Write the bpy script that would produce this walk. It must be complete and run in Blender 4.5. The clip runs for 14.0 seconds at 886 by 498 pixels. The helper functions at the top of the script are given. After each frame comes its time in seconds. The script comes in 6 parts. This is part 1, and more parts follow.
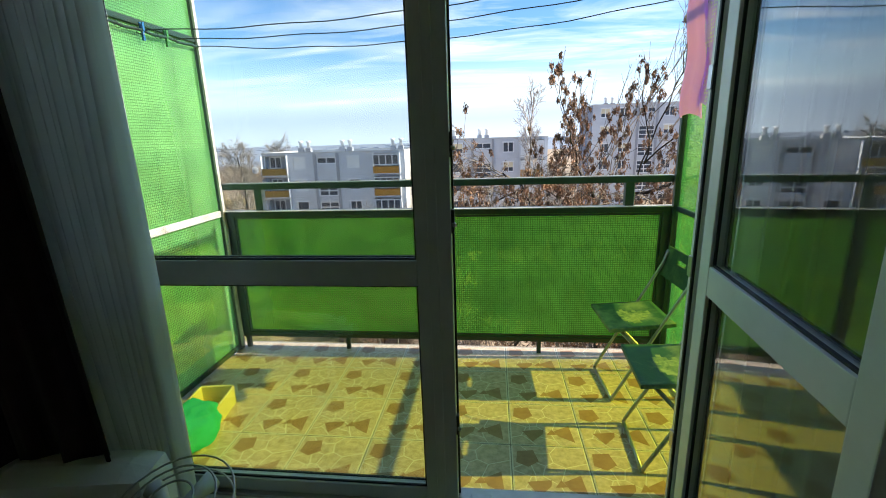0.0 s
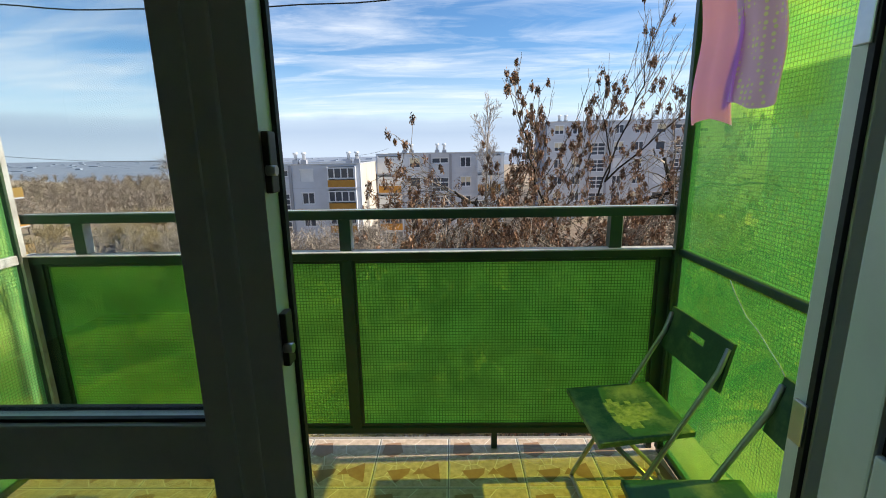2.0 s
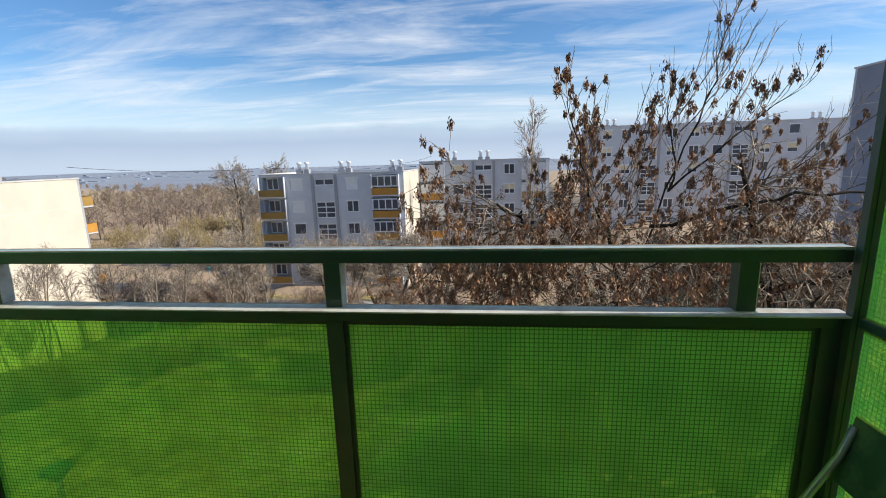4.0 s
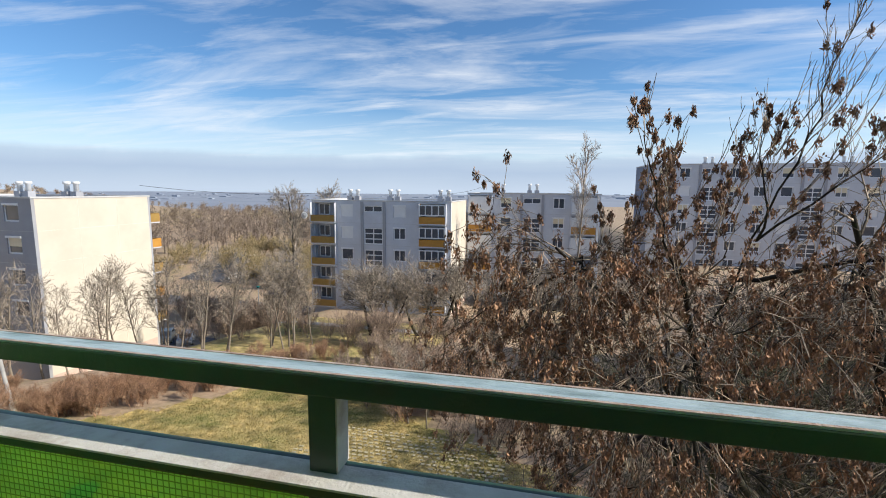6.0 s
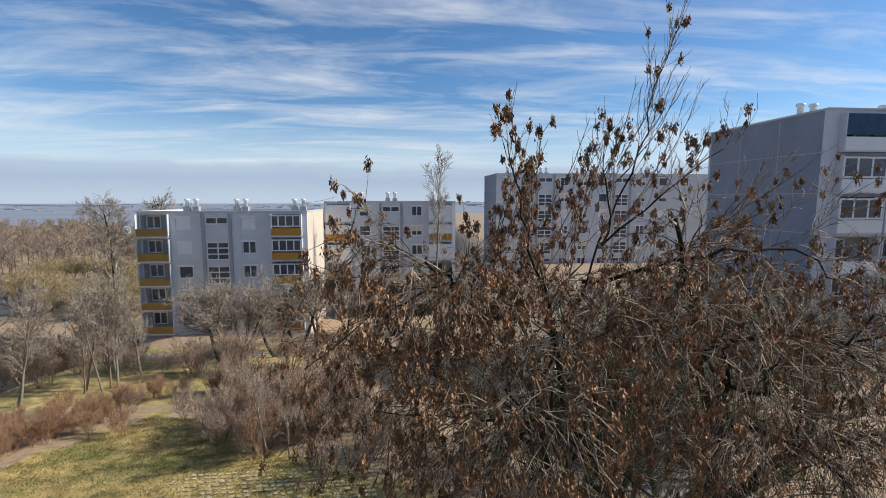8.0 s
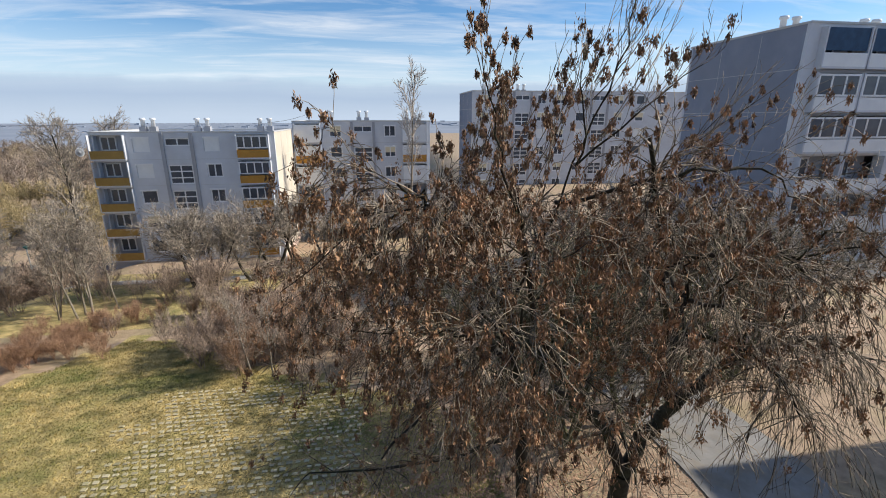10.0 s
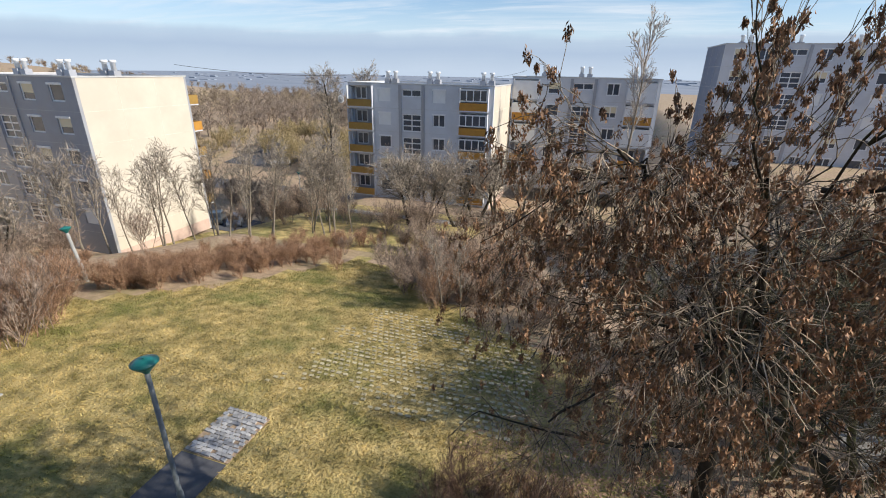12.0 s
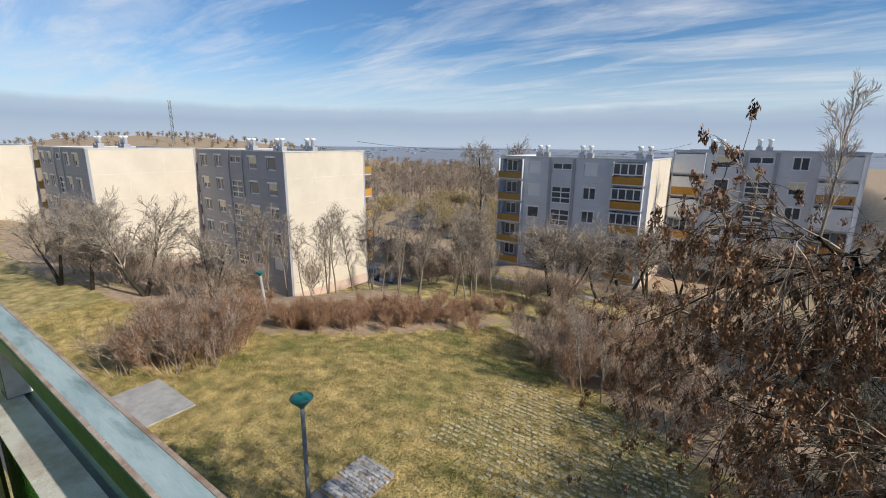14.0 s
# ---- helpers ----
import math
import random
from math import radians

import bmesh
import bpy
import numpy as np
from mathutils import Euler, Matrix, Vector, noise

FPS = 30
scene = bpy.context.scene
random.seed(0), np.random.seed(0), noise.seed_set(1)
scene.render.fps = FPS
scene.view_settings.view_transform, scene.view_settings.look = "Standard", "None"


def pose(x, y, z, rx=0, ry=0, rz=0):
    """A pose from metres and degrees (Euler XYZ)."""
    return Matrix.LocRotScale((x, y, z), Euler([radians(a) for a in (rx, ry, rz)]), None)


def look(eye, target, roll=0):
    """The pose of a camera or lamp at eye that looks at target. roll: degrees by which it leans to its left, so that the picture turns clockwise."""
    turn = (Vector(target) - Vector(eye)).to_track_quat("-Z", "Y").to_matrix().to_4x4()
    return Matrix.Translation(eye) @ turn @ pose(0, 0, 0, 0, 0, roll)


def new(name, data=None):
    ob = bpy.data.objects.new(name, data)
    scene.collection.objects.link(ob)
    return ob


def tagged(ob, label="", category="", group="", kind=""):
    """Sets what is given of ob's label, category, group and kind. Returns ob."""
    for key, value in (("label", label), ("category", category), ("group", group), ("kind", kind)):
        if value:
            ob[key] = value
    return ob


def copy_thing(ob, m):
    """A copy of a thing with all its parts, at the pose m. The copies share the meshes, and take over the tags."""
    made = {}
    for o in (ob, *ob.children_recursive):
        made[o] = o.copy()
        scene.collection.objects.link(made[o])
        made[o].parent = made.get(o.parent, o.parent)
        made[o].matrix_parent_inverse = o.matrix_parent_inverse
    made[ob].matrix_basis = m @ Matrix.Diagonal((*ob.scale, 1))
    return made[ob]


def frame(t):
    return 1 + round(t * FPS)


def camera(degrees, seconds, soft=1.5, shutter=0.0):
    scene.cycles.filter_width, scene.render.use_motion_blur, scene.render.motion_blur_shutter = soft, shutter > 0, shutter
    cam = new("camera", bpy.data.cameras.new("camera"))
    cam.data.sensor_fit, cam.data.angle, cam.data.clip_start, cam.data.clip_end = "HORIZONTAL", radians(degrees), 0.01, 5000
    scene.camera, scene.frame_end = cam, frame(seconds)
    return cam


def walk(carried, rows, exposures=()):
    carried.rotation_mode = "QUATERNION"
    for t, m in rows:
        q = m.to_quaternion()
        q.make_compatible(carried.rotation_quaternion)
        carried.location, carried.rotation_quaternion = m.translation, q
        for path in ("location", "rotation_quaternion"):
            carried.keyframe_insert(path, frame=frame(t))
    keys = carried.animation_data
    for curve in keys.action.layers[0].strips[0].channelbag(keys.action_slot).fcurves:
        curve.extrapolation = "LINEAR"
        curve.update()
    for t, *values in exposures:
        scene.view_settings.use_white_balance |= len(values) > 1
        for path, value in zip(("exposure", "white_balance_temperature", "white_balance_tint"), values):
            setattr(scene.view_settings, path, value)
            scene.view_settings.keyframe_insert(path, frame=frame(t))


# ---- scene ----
cam = camera(89.4, 14.0, soft=1.0)
PATH = [
    (0, (0.35, -2.709, 1.391), (0.125, -0.782, 0.905), -1.8),
    (0.5, (0.354, -2.518, 1.372), (0.19, -0.581, 0.899), -1.6),
    (1, (0.348, -2.268, 1.388), (0.255, -0.324, 0.926), -1.4),
    (1.5, (0.388, -2.076, 1.378), (0.342, -0.127, 0.931), -1.5),
    (2, (0.456, -1.852, 1.379), (0.413, 0.101, 0.948), -1.0),
    (2.5, (0.481, -1.691, 1.364), (0.428, 0.262, 0.936), -0.2),
    (2.6, (0.477, -1.66, 1.362), (0.426, 0.295, 0.94), -0.6),
    (4.8, (0.477, -0.972, 1.41), (0.134, 0.961, 1.032), 0.2),
    (5, (0.458, -0.907, 1.414), (0.096, 1.027, 1.054), 1.0),
    (5.5, (0.38, -0.722, 1.435), (-0.022, 1.218, 1.161), 1.1),
    (6, (0.343, -0.631, 1.437), (-0.087, 1.305, 1.174), 0.5),
    (6.5, (0.315, -0.479, 1.439), (-0.131, 1.454, 1.185), 0.0),
    (7, (0.31, -0.348, 1.44), (-0.097, 1.595, 1.194), 0.1),
    (7.5, (0.276, -0.216, 1.449), (0.123, 1.765, 1.217), 0.7),
    (8, (0.253, -0.115, 1.465), (0.438, 1.864, 1.24), -0.0),
    (8.2, (0.264, -0.095, 1.465), (0.583, 1.866, 1.238), -0.3),
    (10.3, (0.286, -0.08, 1.455), (0.551, 1.802, 0.832), -0.2),
    (10.5, (0.29, -0.07, 1.45), (0.408, 1.817, 0.798), 0.2),
    (11, (0.278, -0.06, 1.45), (0.087, 1.809, 0.766), 1.0),
    (11.5, (0.253, -0.06, 1.45), (-0.184, 1.754, 0.729), 0.6),
    (12, (0.22, -0.065, 1.46), (-0.334, 1.709, 0.722), 1.1),
    (12.5, (0.205, -0.08, 1.485), (-0.476, 1.652, 0.753), 1.6),
    (13, (0.183, -0.111, 1.495), (-0.673, 1.563, 0.812), 1.1),
    (13.5, (0.156, -0.131, 1.482), (-0.886, 1.465, 0.876), 0.6),
    (14, (0.132, -0.143, 1.51), (-1.012, 1.432, 1.05), 0.6),
]
walk(cam, [(t, look(eye, target, roll)) for t, eye, target, roll in PATH],
     [(0, 1.15), (1.5, 0.72), (2.7, 0.42), (5, 0.32), (7.3, 0.28), (8.1, 0.12), (10.3, 0.28), (12, 0.26), (14, 0.0)])

# ---- world and sun ----
SUN_EL, SUN_AZ = radians(32), radians(88)      # azimuth clockwise from +y
world = bpy.data.worlds.new("sky")
scene.world = world
world.use_nodes = True


def build_sky():
    nt = world.node_tree
    nt.nodes.clear()
    N, L = nt.nodes.new, nt.links.new
    out, bg = N("ShaderNodeOutputWorld"), N("ShaderNodeBackground")
    sky = N("ShaderNodeTexSky")
    sky.sky_type, sky.sun_disc = "NISHITA", False
    sky.sun_elevation, sky.sun_rotation = SUN_EL, SUN_AZ
    sky.altitude, sky.air_density, sky.dust_density, sky.ozone_density = 300, 1.0, 0.3, 5.0
    tc, sep = N("ShaderNodeTexCoord"), N("ShaderNodeSeparateXYZ")
    L(tc.outputs["Generated"], sep.inputs[0])

    def math_(op, a, b=None, clamp=False):
        n = N("ShaderNodeMath")
        n.operation, n.use_clamp = op, clamp
        for i, v in enumerate((a, b)):
            if v is None:
                continue
            if isinstance(v, (int, float)):
                n.inputs[i].default_value = v
            else:
                L(v, n.inputs[i])
        return n.outputs[0]

    def ramp(v, stops):
        r = N("ShaderNodeValToRGB")
        while len(r.color_ramp.elements) < len(stops):
            r.color_ramp.elements.new(0.5)
        for e, (p, c) in zip(r.color_ramp.elements, stops):
            e.position, e.color = p, (c, c, c, 1)
        L(v, r.inputs[0])
        return r.outputs[0]

    def noise_(vec, scale, detail, rough, dist=0.0):
        n = N("ShaderNodeTexNoise")
        n.inputs["Scale"].default_value, n.inputs["Detail"].default_value = scale, detail
        n.inputs["Roughness"].default_value, n.inputs["Distortion"].default_value = rough, dist
        L(vec, n.inputs["Vector"])
        return n.outputs["Fac"]

    def mix(f, a, b):
        n = N("ShaderNodeMixRGB")
        L(f, n.inputs[0])
        for i, v in ((1, a), (2, b)):
            if isinstance(v, tuple):
                n.inputs[i].default_value = (*v, 1)
            else:
                L(v, n.inputs[i])
        return n.outputs[0]

    # high thin cloud on a flat layer overhead, drawn out across the view
    zz = math_("ADD", math_("MAXIMUM", sep.outputs[2], 0.0), 0.09)
    comb = N("ShaderNodeCombineXYZ")
    L(math_("DIVIDE", sep.outputs[0], zz), comb.inputs[0])
    L(math_("DIVIDE", sep.outputs[1], zz), comb.inputs[1])
    mp = N("ShaderNodeMapping")
    mp.inputs["Rotation"].default_value = (0, 0, radians(9))
    mp.inputs["Scale"].default_value = (0.27, 0.72, 1)
    L(comb.outputs[0], mp.inputs[0])
    wide = noise_(mp.outputs[0], 1.5, 8, 0.62, 0.7)
    mp2 = N("ShaderNodeMapping")
    mp2.inputs["Rotation"].default_value = (0, 0, radians(-7))
    mp2.inputs["Location"].default_value = (3.1, 1.7, 0)
    mp2.inputs["Scale"].default_value = (0.5, 1.6, 1)
    L(comb.outputs[0], mp2.inputs[0])
    fine = noise_(mp2.outputs[0], 1.7, 7, 0.6, 0.6)
    cover = math_("MULTIPLY", math_("ADD", ramp(wide, [(0.47, 0), (0.75, 1)]), ramp(fine, [(0.5, 0), (0.78, 0.8)])), 0.66, True)
    hs = N("ShaderNodeHueSaturation")
    hs.inputs["Saturation"].default_value, hs.inputs["Value"].default_value = 1.12, 1.3
    L(sky.outputs[0], hs.inputs["Color"])
    high = mix(cover, hs.outputs[0], CLOUD)
    # haze and a far bank of low cloud on the horizon
    lift = math_("ADD", sep.outputs[2], math_("MULTIPLY", math_("SUBTRACT", noise_(tc.outputs["Generated"], 5, 5, 0.6), 0.5), 0.03))
    hazy = mix(ramp(math_("MULTIPLY", sep.outputs[2], 3.2), [(0.0, 0.95), (0.55, 0.0)]), high, PALE)
    bank = mix(ramp(math_("MULTIPLY", math_("ADD", lift, 0.5), 1.0), [(0.50, 0.55), (0.54, 0.9), (0.562, 0.62), (0.574, 0.0)]), hazy, BANK)
    L(bank, bg.inputs[0])
    bg.inputs[1].default_value = 0.088
    L(bg.outputs[0], out.inputs[0])


CLOUD, PALE, BANK = (8.8, 9.1, 9.5), (7.0, 8.0, 9.2), (4.1, 5.2, 6.9)
build_sky()
sun = new("sun", bpy.data.lights.new("sun", "SUN"))
sun.data.energy, sun.data.angle, sun.data.color = 5.0, radians(0.55), (1.0, 0.93, 0.82)
SUN_TO = Vector((math.sin(SUN_AZ) * math.cos(SUN_EL), math.cos(SUN_AZ) * math.cos(SUN_EL), math.sin(SUN_EL)))
sun.matrix_world = look(SUN_TO * 50, (0, 0, 0))
scene.view_settings.exposure = 0.0

# ---- materials ----


def material(name, a, b, scale=4.0, rough=0.7, bump=0.2, bump_scale=60.0, c=None, c_scale=0.8, c_amount=0.5, metal=0.0,
             per_object=0.0, per_island=0.0, stretch=(1, 1, 1), depth=0.004, spec=0.5):
    """Two colours mixed by noise, a third in larger stains, fine relief, and a change of value from piece to piece."""
    m = bpy.data.materials.new(name)
    m.use_nodes = True
    nt = m.node_tree
    N, L = nt.nodes.new, nt.links.new
    p = nt.nodes["Principled BSDF"]
    tc, mp = N("ShaderNodeTexCoord"), N("ShaderNodeMapping")
    mp.inputs["Scale"].default_value = stretch
    geo = N("ShaderNodeNewGeometry")
    L(geo.outputs["Position"], mp.inputs[0])

    def noise_(s, detail=6.0, rg=0.6):
        n = N("ShaderNodeTexNoise")
        n.inputs["Scale"].default_value, n.inputs["Detail"].default_value, n.inputs["Roughness"].default_value = s, detail, rg
        L(mp.outputs[0], n.inputs["Vector"])
        return n.outputs["Fac"]

    def sharpen(v, lo, hi):
        n = N("ShaderNodeMapRange")
        n.inputs[1].default_value, n.inputs[2].default_value = lo, hi
        L(v, n.inputs[0])
        return n.outputs[0]

    mx = N("ShaderNodeMixRGB")
    mx.inputs[1].default_value, mx.inputs[2].default_value = (*a, 1), (*b, 1)
    L(sharpen(noise_(scale), 0.3, 0.7), mx.inputs[0])
    col = mx.outputs[0]
    if c:
        st = N("ShaderNodeMixRGB")
        st.inputs[2].default_value = (*c, 1)
        ml = N("ShaderNodeMath")
        ml.operation = "MULTIPLY"
        ml.inputs[1].default_value = c_amount
        L(sharpen(noise_(c_scale, 8, 0.65), 0.48, 0.66), ml.inputs[0])
        L(ml.outputs[0], st.inputs[0])
        L(col, st.inputs[1])
        col = st.outputs[0]
    if per_object or per_island:
        hs = N("ShaderNodeHueSaturation")
        mr = N("ShaderNodeMapRange")
        k = per_object or per_island
        mr.inputs[3].default_value, mr.inputs[4].default_value = 1 - k, 1 + k
        if per_object:
            L(N("ShaderNodeObjectInfo").outputs["Random"], mr.inputs[0])
        else:
            L(geo.outputs["Random Per Island"], mr.inputs[0])
        L(mr.outputs[0], hs.inputs["Value"])
        L(col, hs.inputs["Color"])
        col = hs.outputs[0]
    L(col, p.inputs["Base Color"])
    rr = N("ShaderNodeMapRange")
    rr.inputs[3].default_value, rr.inputs[4].default_value = max(0.05, rough - 0.12), min(1, rough + 0.12)
    L(noise_(scale * 2.7), rr.inputs[0])
    L(rr.outputs[0], p.inputs["Roughness"])
    p.inputs["Metallic"].default_value = metal
    p.inputs["Specular IOR Level"].default_value = spec
    if bump:
        bm_ = N("ShaderNodeBump")
        bm_.inputs["Strength"].default_value, bm_.inputs["Distance"].default_value = bump, depth
        L(noise_(bump_scale, 4), bm_.inputs["Height"])
        L(bm_.outputs[0], p.inputs["Normal"])
    return m


def grazing(nt, least):
    """Gloss that grows towards grazing views, the same from both sides of a face."""
    lw, pw, ml = nt.nodes.new("ShaderNodeLayerWeight"), nt.nodes.new("ShaderNodeMath"), nt.nodes.new("ShaderNodeMath")
    lw.inputs[0].default_value = 0.5
    pw.operation, pw.inputs[1].default_value = "POWER", 3.6
    ml.operation, ml.inputs[1].default_value, ml.inputs[2].default_value = "MULTIPLY_ADD", 0.8, least
    nt.links.new(lw.outputs["Facing"], pw.inputs[0])
    nt.links.new(pw.outputs[0], ml.inputs[0])
    return ml.outputs[0]


def clear_glass(name, tint=(0.93, 0.96, 0.95), reflect=1.0):
    m = bpy.data.materials.new(name)
    m.use_nodes = True
    nt = m.node_tree
    nt.nodes.remove(nt.nodes["Principled BSDF"])
    N, L = nt.nodes.new, nt.links.new
    tr, gl, mx = N("ShaderNodeBsdfTransparent"), N("ShaderNodeBsdfGlossy"), N("ShaderNodeMixShader")
    tr.inputs[0].default_value = (*tint, 1)
    gl.inputs[0].default_value = (reflect, reflect, reflect, 1)
    gl.inputs["Roughness"].default_value = 0.0
    L(grazing(nt, 0.07), mx.inputs[0])
    L(tr.outputs[0], mx.inputs[1])
    L(gl.outputs[0], mx.inputs[2])
    L(mx.outputs[0], nt.nodes["Material Output"].inputs[0])
    return m


def wired_glass(name, clear, milky, axis, share, dull=0.3, wire_tone=0.32):
    """Green cast glass with a square wire mesh in it; axis: the way along the pane, 'X' or 'Y'. share: how much of the light passes unscattered."""
    m = bpy.data.materials.new(name)
    m.use_nodes = True
    nt = m.node_tree
    nt.nodes.remove(nt.nodes["Principled BSDF"])
    N, L = nt.nodes.new, nt.links.new
    geo = N("ShaderNodeNewGeometry")
    waves = []
    for ax in (axis, "Z"):
        w = N("ShaderNodeTexWave")
        w.wave_type, w.bands_direction, w.wave_profile = "BANDS", ax, "SIN"
        w.inputs["Scale"].default_value = 2 * math.pi / 20 / 0.0135 * 1.0
        w.inputs["Distortion"].default_value = 0.5
        w.inputs["Detail Scale"].default_value = 3
        L(geo.outputs["Position"], w.inputs["Vector"])
        waves.append(w.outputs["Fac"])
    mxw = N("ShaderNodeMath")
    mxw.operation = "MAXIMUM"
    L(waves[0], mxw.inputs[0])
    L(waves[1], mxw.inputs[1])
    wire = N("ShaderNodeMapRange")
    wire.inputs[1].default_value, wire.inputs[2].default_value = 0.8, 1.0
    L(mxw.outputs[0], wire.inputs[0])
    big = N("ShaderNodeTexNoise")
    big.inputs["Scale"].default_value, big.inputs["Detail"].default_value = 4.5, 5
    L(geo.outputs["Position"], big.inputs["Vector"])
    tone = N("ShaderNodeMapRange")
    tone.inputs[1].default_value, tone.inputs[2].default_value, tone.inputs[3].default_value, tone.inputs[4].default_value = 0.3, 0.7, 0.72, 1.2
    L(big.outputs[0], tone.inputs[0])

    def toned(c):
        h, d = N("ShaderNodeHueSaturation"), N("ShaderNodeMixRGB")
        h.inputs["Color"].default_value = (*c, 1)
        L(tone.outputs[0], h.inputs["Value"])
        d.inputs[2].default_value = (c[0] * wire_tone, c[1] * wire_tone, c[2] * wire_tone, 1)
        L(wire.outputs[0], d.inputs[0])
        L(h.outputs[0], d.inputs[1])
        return d.outputs[0]

    tr, tl, df, gl = N("ShaderNodeBsdfTransparent"), N("ShaderNodeBsdfTranslucent"), N("ShaderNodeBsdfDiffuse"), N("ShaderNodeBsdfGlossy")
    L(toned(clear), tr.inputs[0])
    L(toned(milky), tl.inputs[0])
    L(toned(milky), df.inputs[0])
    gl.inputs["Roughness"].default_value = 0.18
    bp = N("ShaderNodeBump")
    bp.inputs["Strength"].default_value, bp.inputs["Distance"].default_value = 0.5, 0.002
    L(mxw.outputs[0], bp.inputs["Height"])
    for n in (tl, df, gl):
        L(bp.outputs[0], n.inputs["Normal"])
    a, b, c_ = N("ShaderNodeMixShader"), N("ShaderNodeMixShader"), N("ShaderNodeMixShader")
    a.inputs[0].default_value = dull
    L(tl.outputs[0], a.inputs[1])
    L(df.outputs[0], a.inputs[2])
    b.inputs[0].default_value = share
    L(a.outputs[0], b.inputs[1])
    L(tr.outputs[0], b.inputs[2])
    L(grazing(nt, 0.03), c_.inputs[0])
    L(b.outputs[0], c_.inputs[1])
    L(gl.outputs[0], c_.inputs[2])
    L(c_.outputs[0], nt.nodes["Material Output"].inputs[0])
    return m


M = {}
M["green_paint"] = material("green_paint", (0.016, 0.045, 0.03), (0.022, 0.06, 0.04), 9, 0.45, 0.25, 90, (0.07, 0.05, 0.03), 7, 0.4)
M["rail_top"] = material("rail_top", (0.27, 0.37, 0.41), (0.42, 0.51, 0.54), 22, 0.55, 0.8, 120, (0.1, 0.15, 0.15), 30, 0.7, stretch=(0.22, 1, 1))
M["rail_rust"] = material("rail_rust", (0.3, 0.19, 0.14), (0.5, 0.42, 0.37), 30, 0.75, 0.7, 150, (0.22, 0.12, 0.08), 14, 0.7)
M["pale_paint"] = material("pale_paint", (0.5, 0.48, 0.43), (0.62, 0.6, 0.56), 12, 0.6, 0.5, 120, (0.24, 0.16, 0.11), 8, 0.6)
M["glass_front"] = wired_glass("glass_front", (0.42, 0.88, 0.09), (0.22, 0.74, 0.08), "X", 0.36, 0.3, 0.36)
M["glass_side"] = wired_glass("glass_side", (0.9, 0.97, 0.08), (0.14, 0.66, 0.12), "Y", 0.6, 0.6, 0.55)
M["glass_left"] = wired_glass("glass_left", (0.72, 0.98, 0.26), (0.34, 0.9, 0.28), "Y", 0.4, 0.4, 0.4)
M["glass_back"] = clear_glass("glass_back", (0.97, 0.99, 0.97))
M["pane"] = clear_glass("pane")
M["far_pane"] = material("far_pane", (0.05, 0.06, 0.08), (0.09, 0.1, 0.12), 0.9, 0.12, 0, 1)
M["white_plastic"] = material("white_plastic", (0.72, 0.74, 0.72), (0.78, 0.79, 0.77), 3, 0.35, 0.05, 40, (0.6, 0.6, 0.56), 5, 0.3)
M["brown_plastic"] = material("brown_plastic", (0.055, 0.045, 0.04), (0.075, 0.062, 0.055), 8, 0.5, 0.1, 200)
M["seal"] = material("seal", (0.012, 0.012, 0.012), (0.02, 0.02, 0.02), 20, 0.6, 0.1, 100)
M["tile"] = material("tile", (0.74, 0.58, 0.44), (0.8, 0.66, 0.52), 18, 0.35, 0.12, 60, (0.5, 0.36, 0.25), 6, 0.4, per_object=0.06)
M["tile_brown"] = material("tile_brown", (0.3, 0.16, 0.08), (0.4, 0.23, 0.12), 22, 0.35, 0.12, 60)
M["tile_tan"] = material("tile_tan", (0.42, 0.3, 0.19), (0.72, 0.56, 0.41), 34, 0.35, 0.15, 60)
M["tile_vein"] = material("tile_vein", (0.75, 0.66, 0.53), (0.8, 0.72, 0.6), 22, 0.4, 0.1, 60)
M["grout"] = material("grout", (0.24, 0.21, 0.17), (0.32, 0.28, 0.23), 30, 0.9, 0.3, 150)
M["plaster"] = material("plaster", (0.76, 0.76, 0.72), (0.82, 0.81, 0.77), 3, 0.9, 0.3, 90, (0.55, 0.54, 0.48), 1.2, 0.4)
M["room_wall"] = material("room_wall", (0.78, 0.76, 0.7), (0.82, 0.8, 0.75), 2, 0.9, 0.15, 120)
M["room_floor"] = material("room_floor", (0.4, 0.22, 0.1), (0.52, 0.31, 0.15), 6, 0.35, 0.1, 30, stretch=(0.25, 4, 1))
M["dark_cloth"] = material("dark_cloth", (0.018, 0.01, 0.012), (0.03, 0.016, 0.018), 15, 0.95, 0.4, 300)
M["chair_paint"] = material("chair_paint", (0.016, 0.055, 0.036), (0.026, 0.08, 0.052), 12, 0.5, 0.2, 80, (0.2, 0.3, 0.12), 9, 0.35)
M["chair_metal"] = material("chair_metal", (0.3, 0.32, 0.3), (0.4, 0.42, 0.4), 30, 0.35, 0.1, 90, metal=0.7)
M["steel"] = material("steel", (0.5, 0.5, 0.5), (0.62, 0.62, 0.6), 20, 0.35, 0.1, 60, metal=0.9)
M["lawn"] = material("lawn", (0.19, 0.155, 0.05), (0.68, 0.52, 0.22), 1.5, 0.95, 1.0, 9, (0.15, 0.175, 0.04), 0.33, 0.6, depth=0.14)
M["soil"] = material("soil", (0.27, 0.19, 0.125), (0.5, 0.365, 0.245), 2.6, 0.95, 0.8, 14, (0.3, 0.26, 0.12), 0.3, 0.6, depth=0.05)
M["asphalt"] = material("asphalt", (0.07, 0.07, 0.077), (0.1, 0.1, 0.108), 7, 0.9, 0.5, 120, (0.09, 0.085, 0.08), 1.0, 0.5)
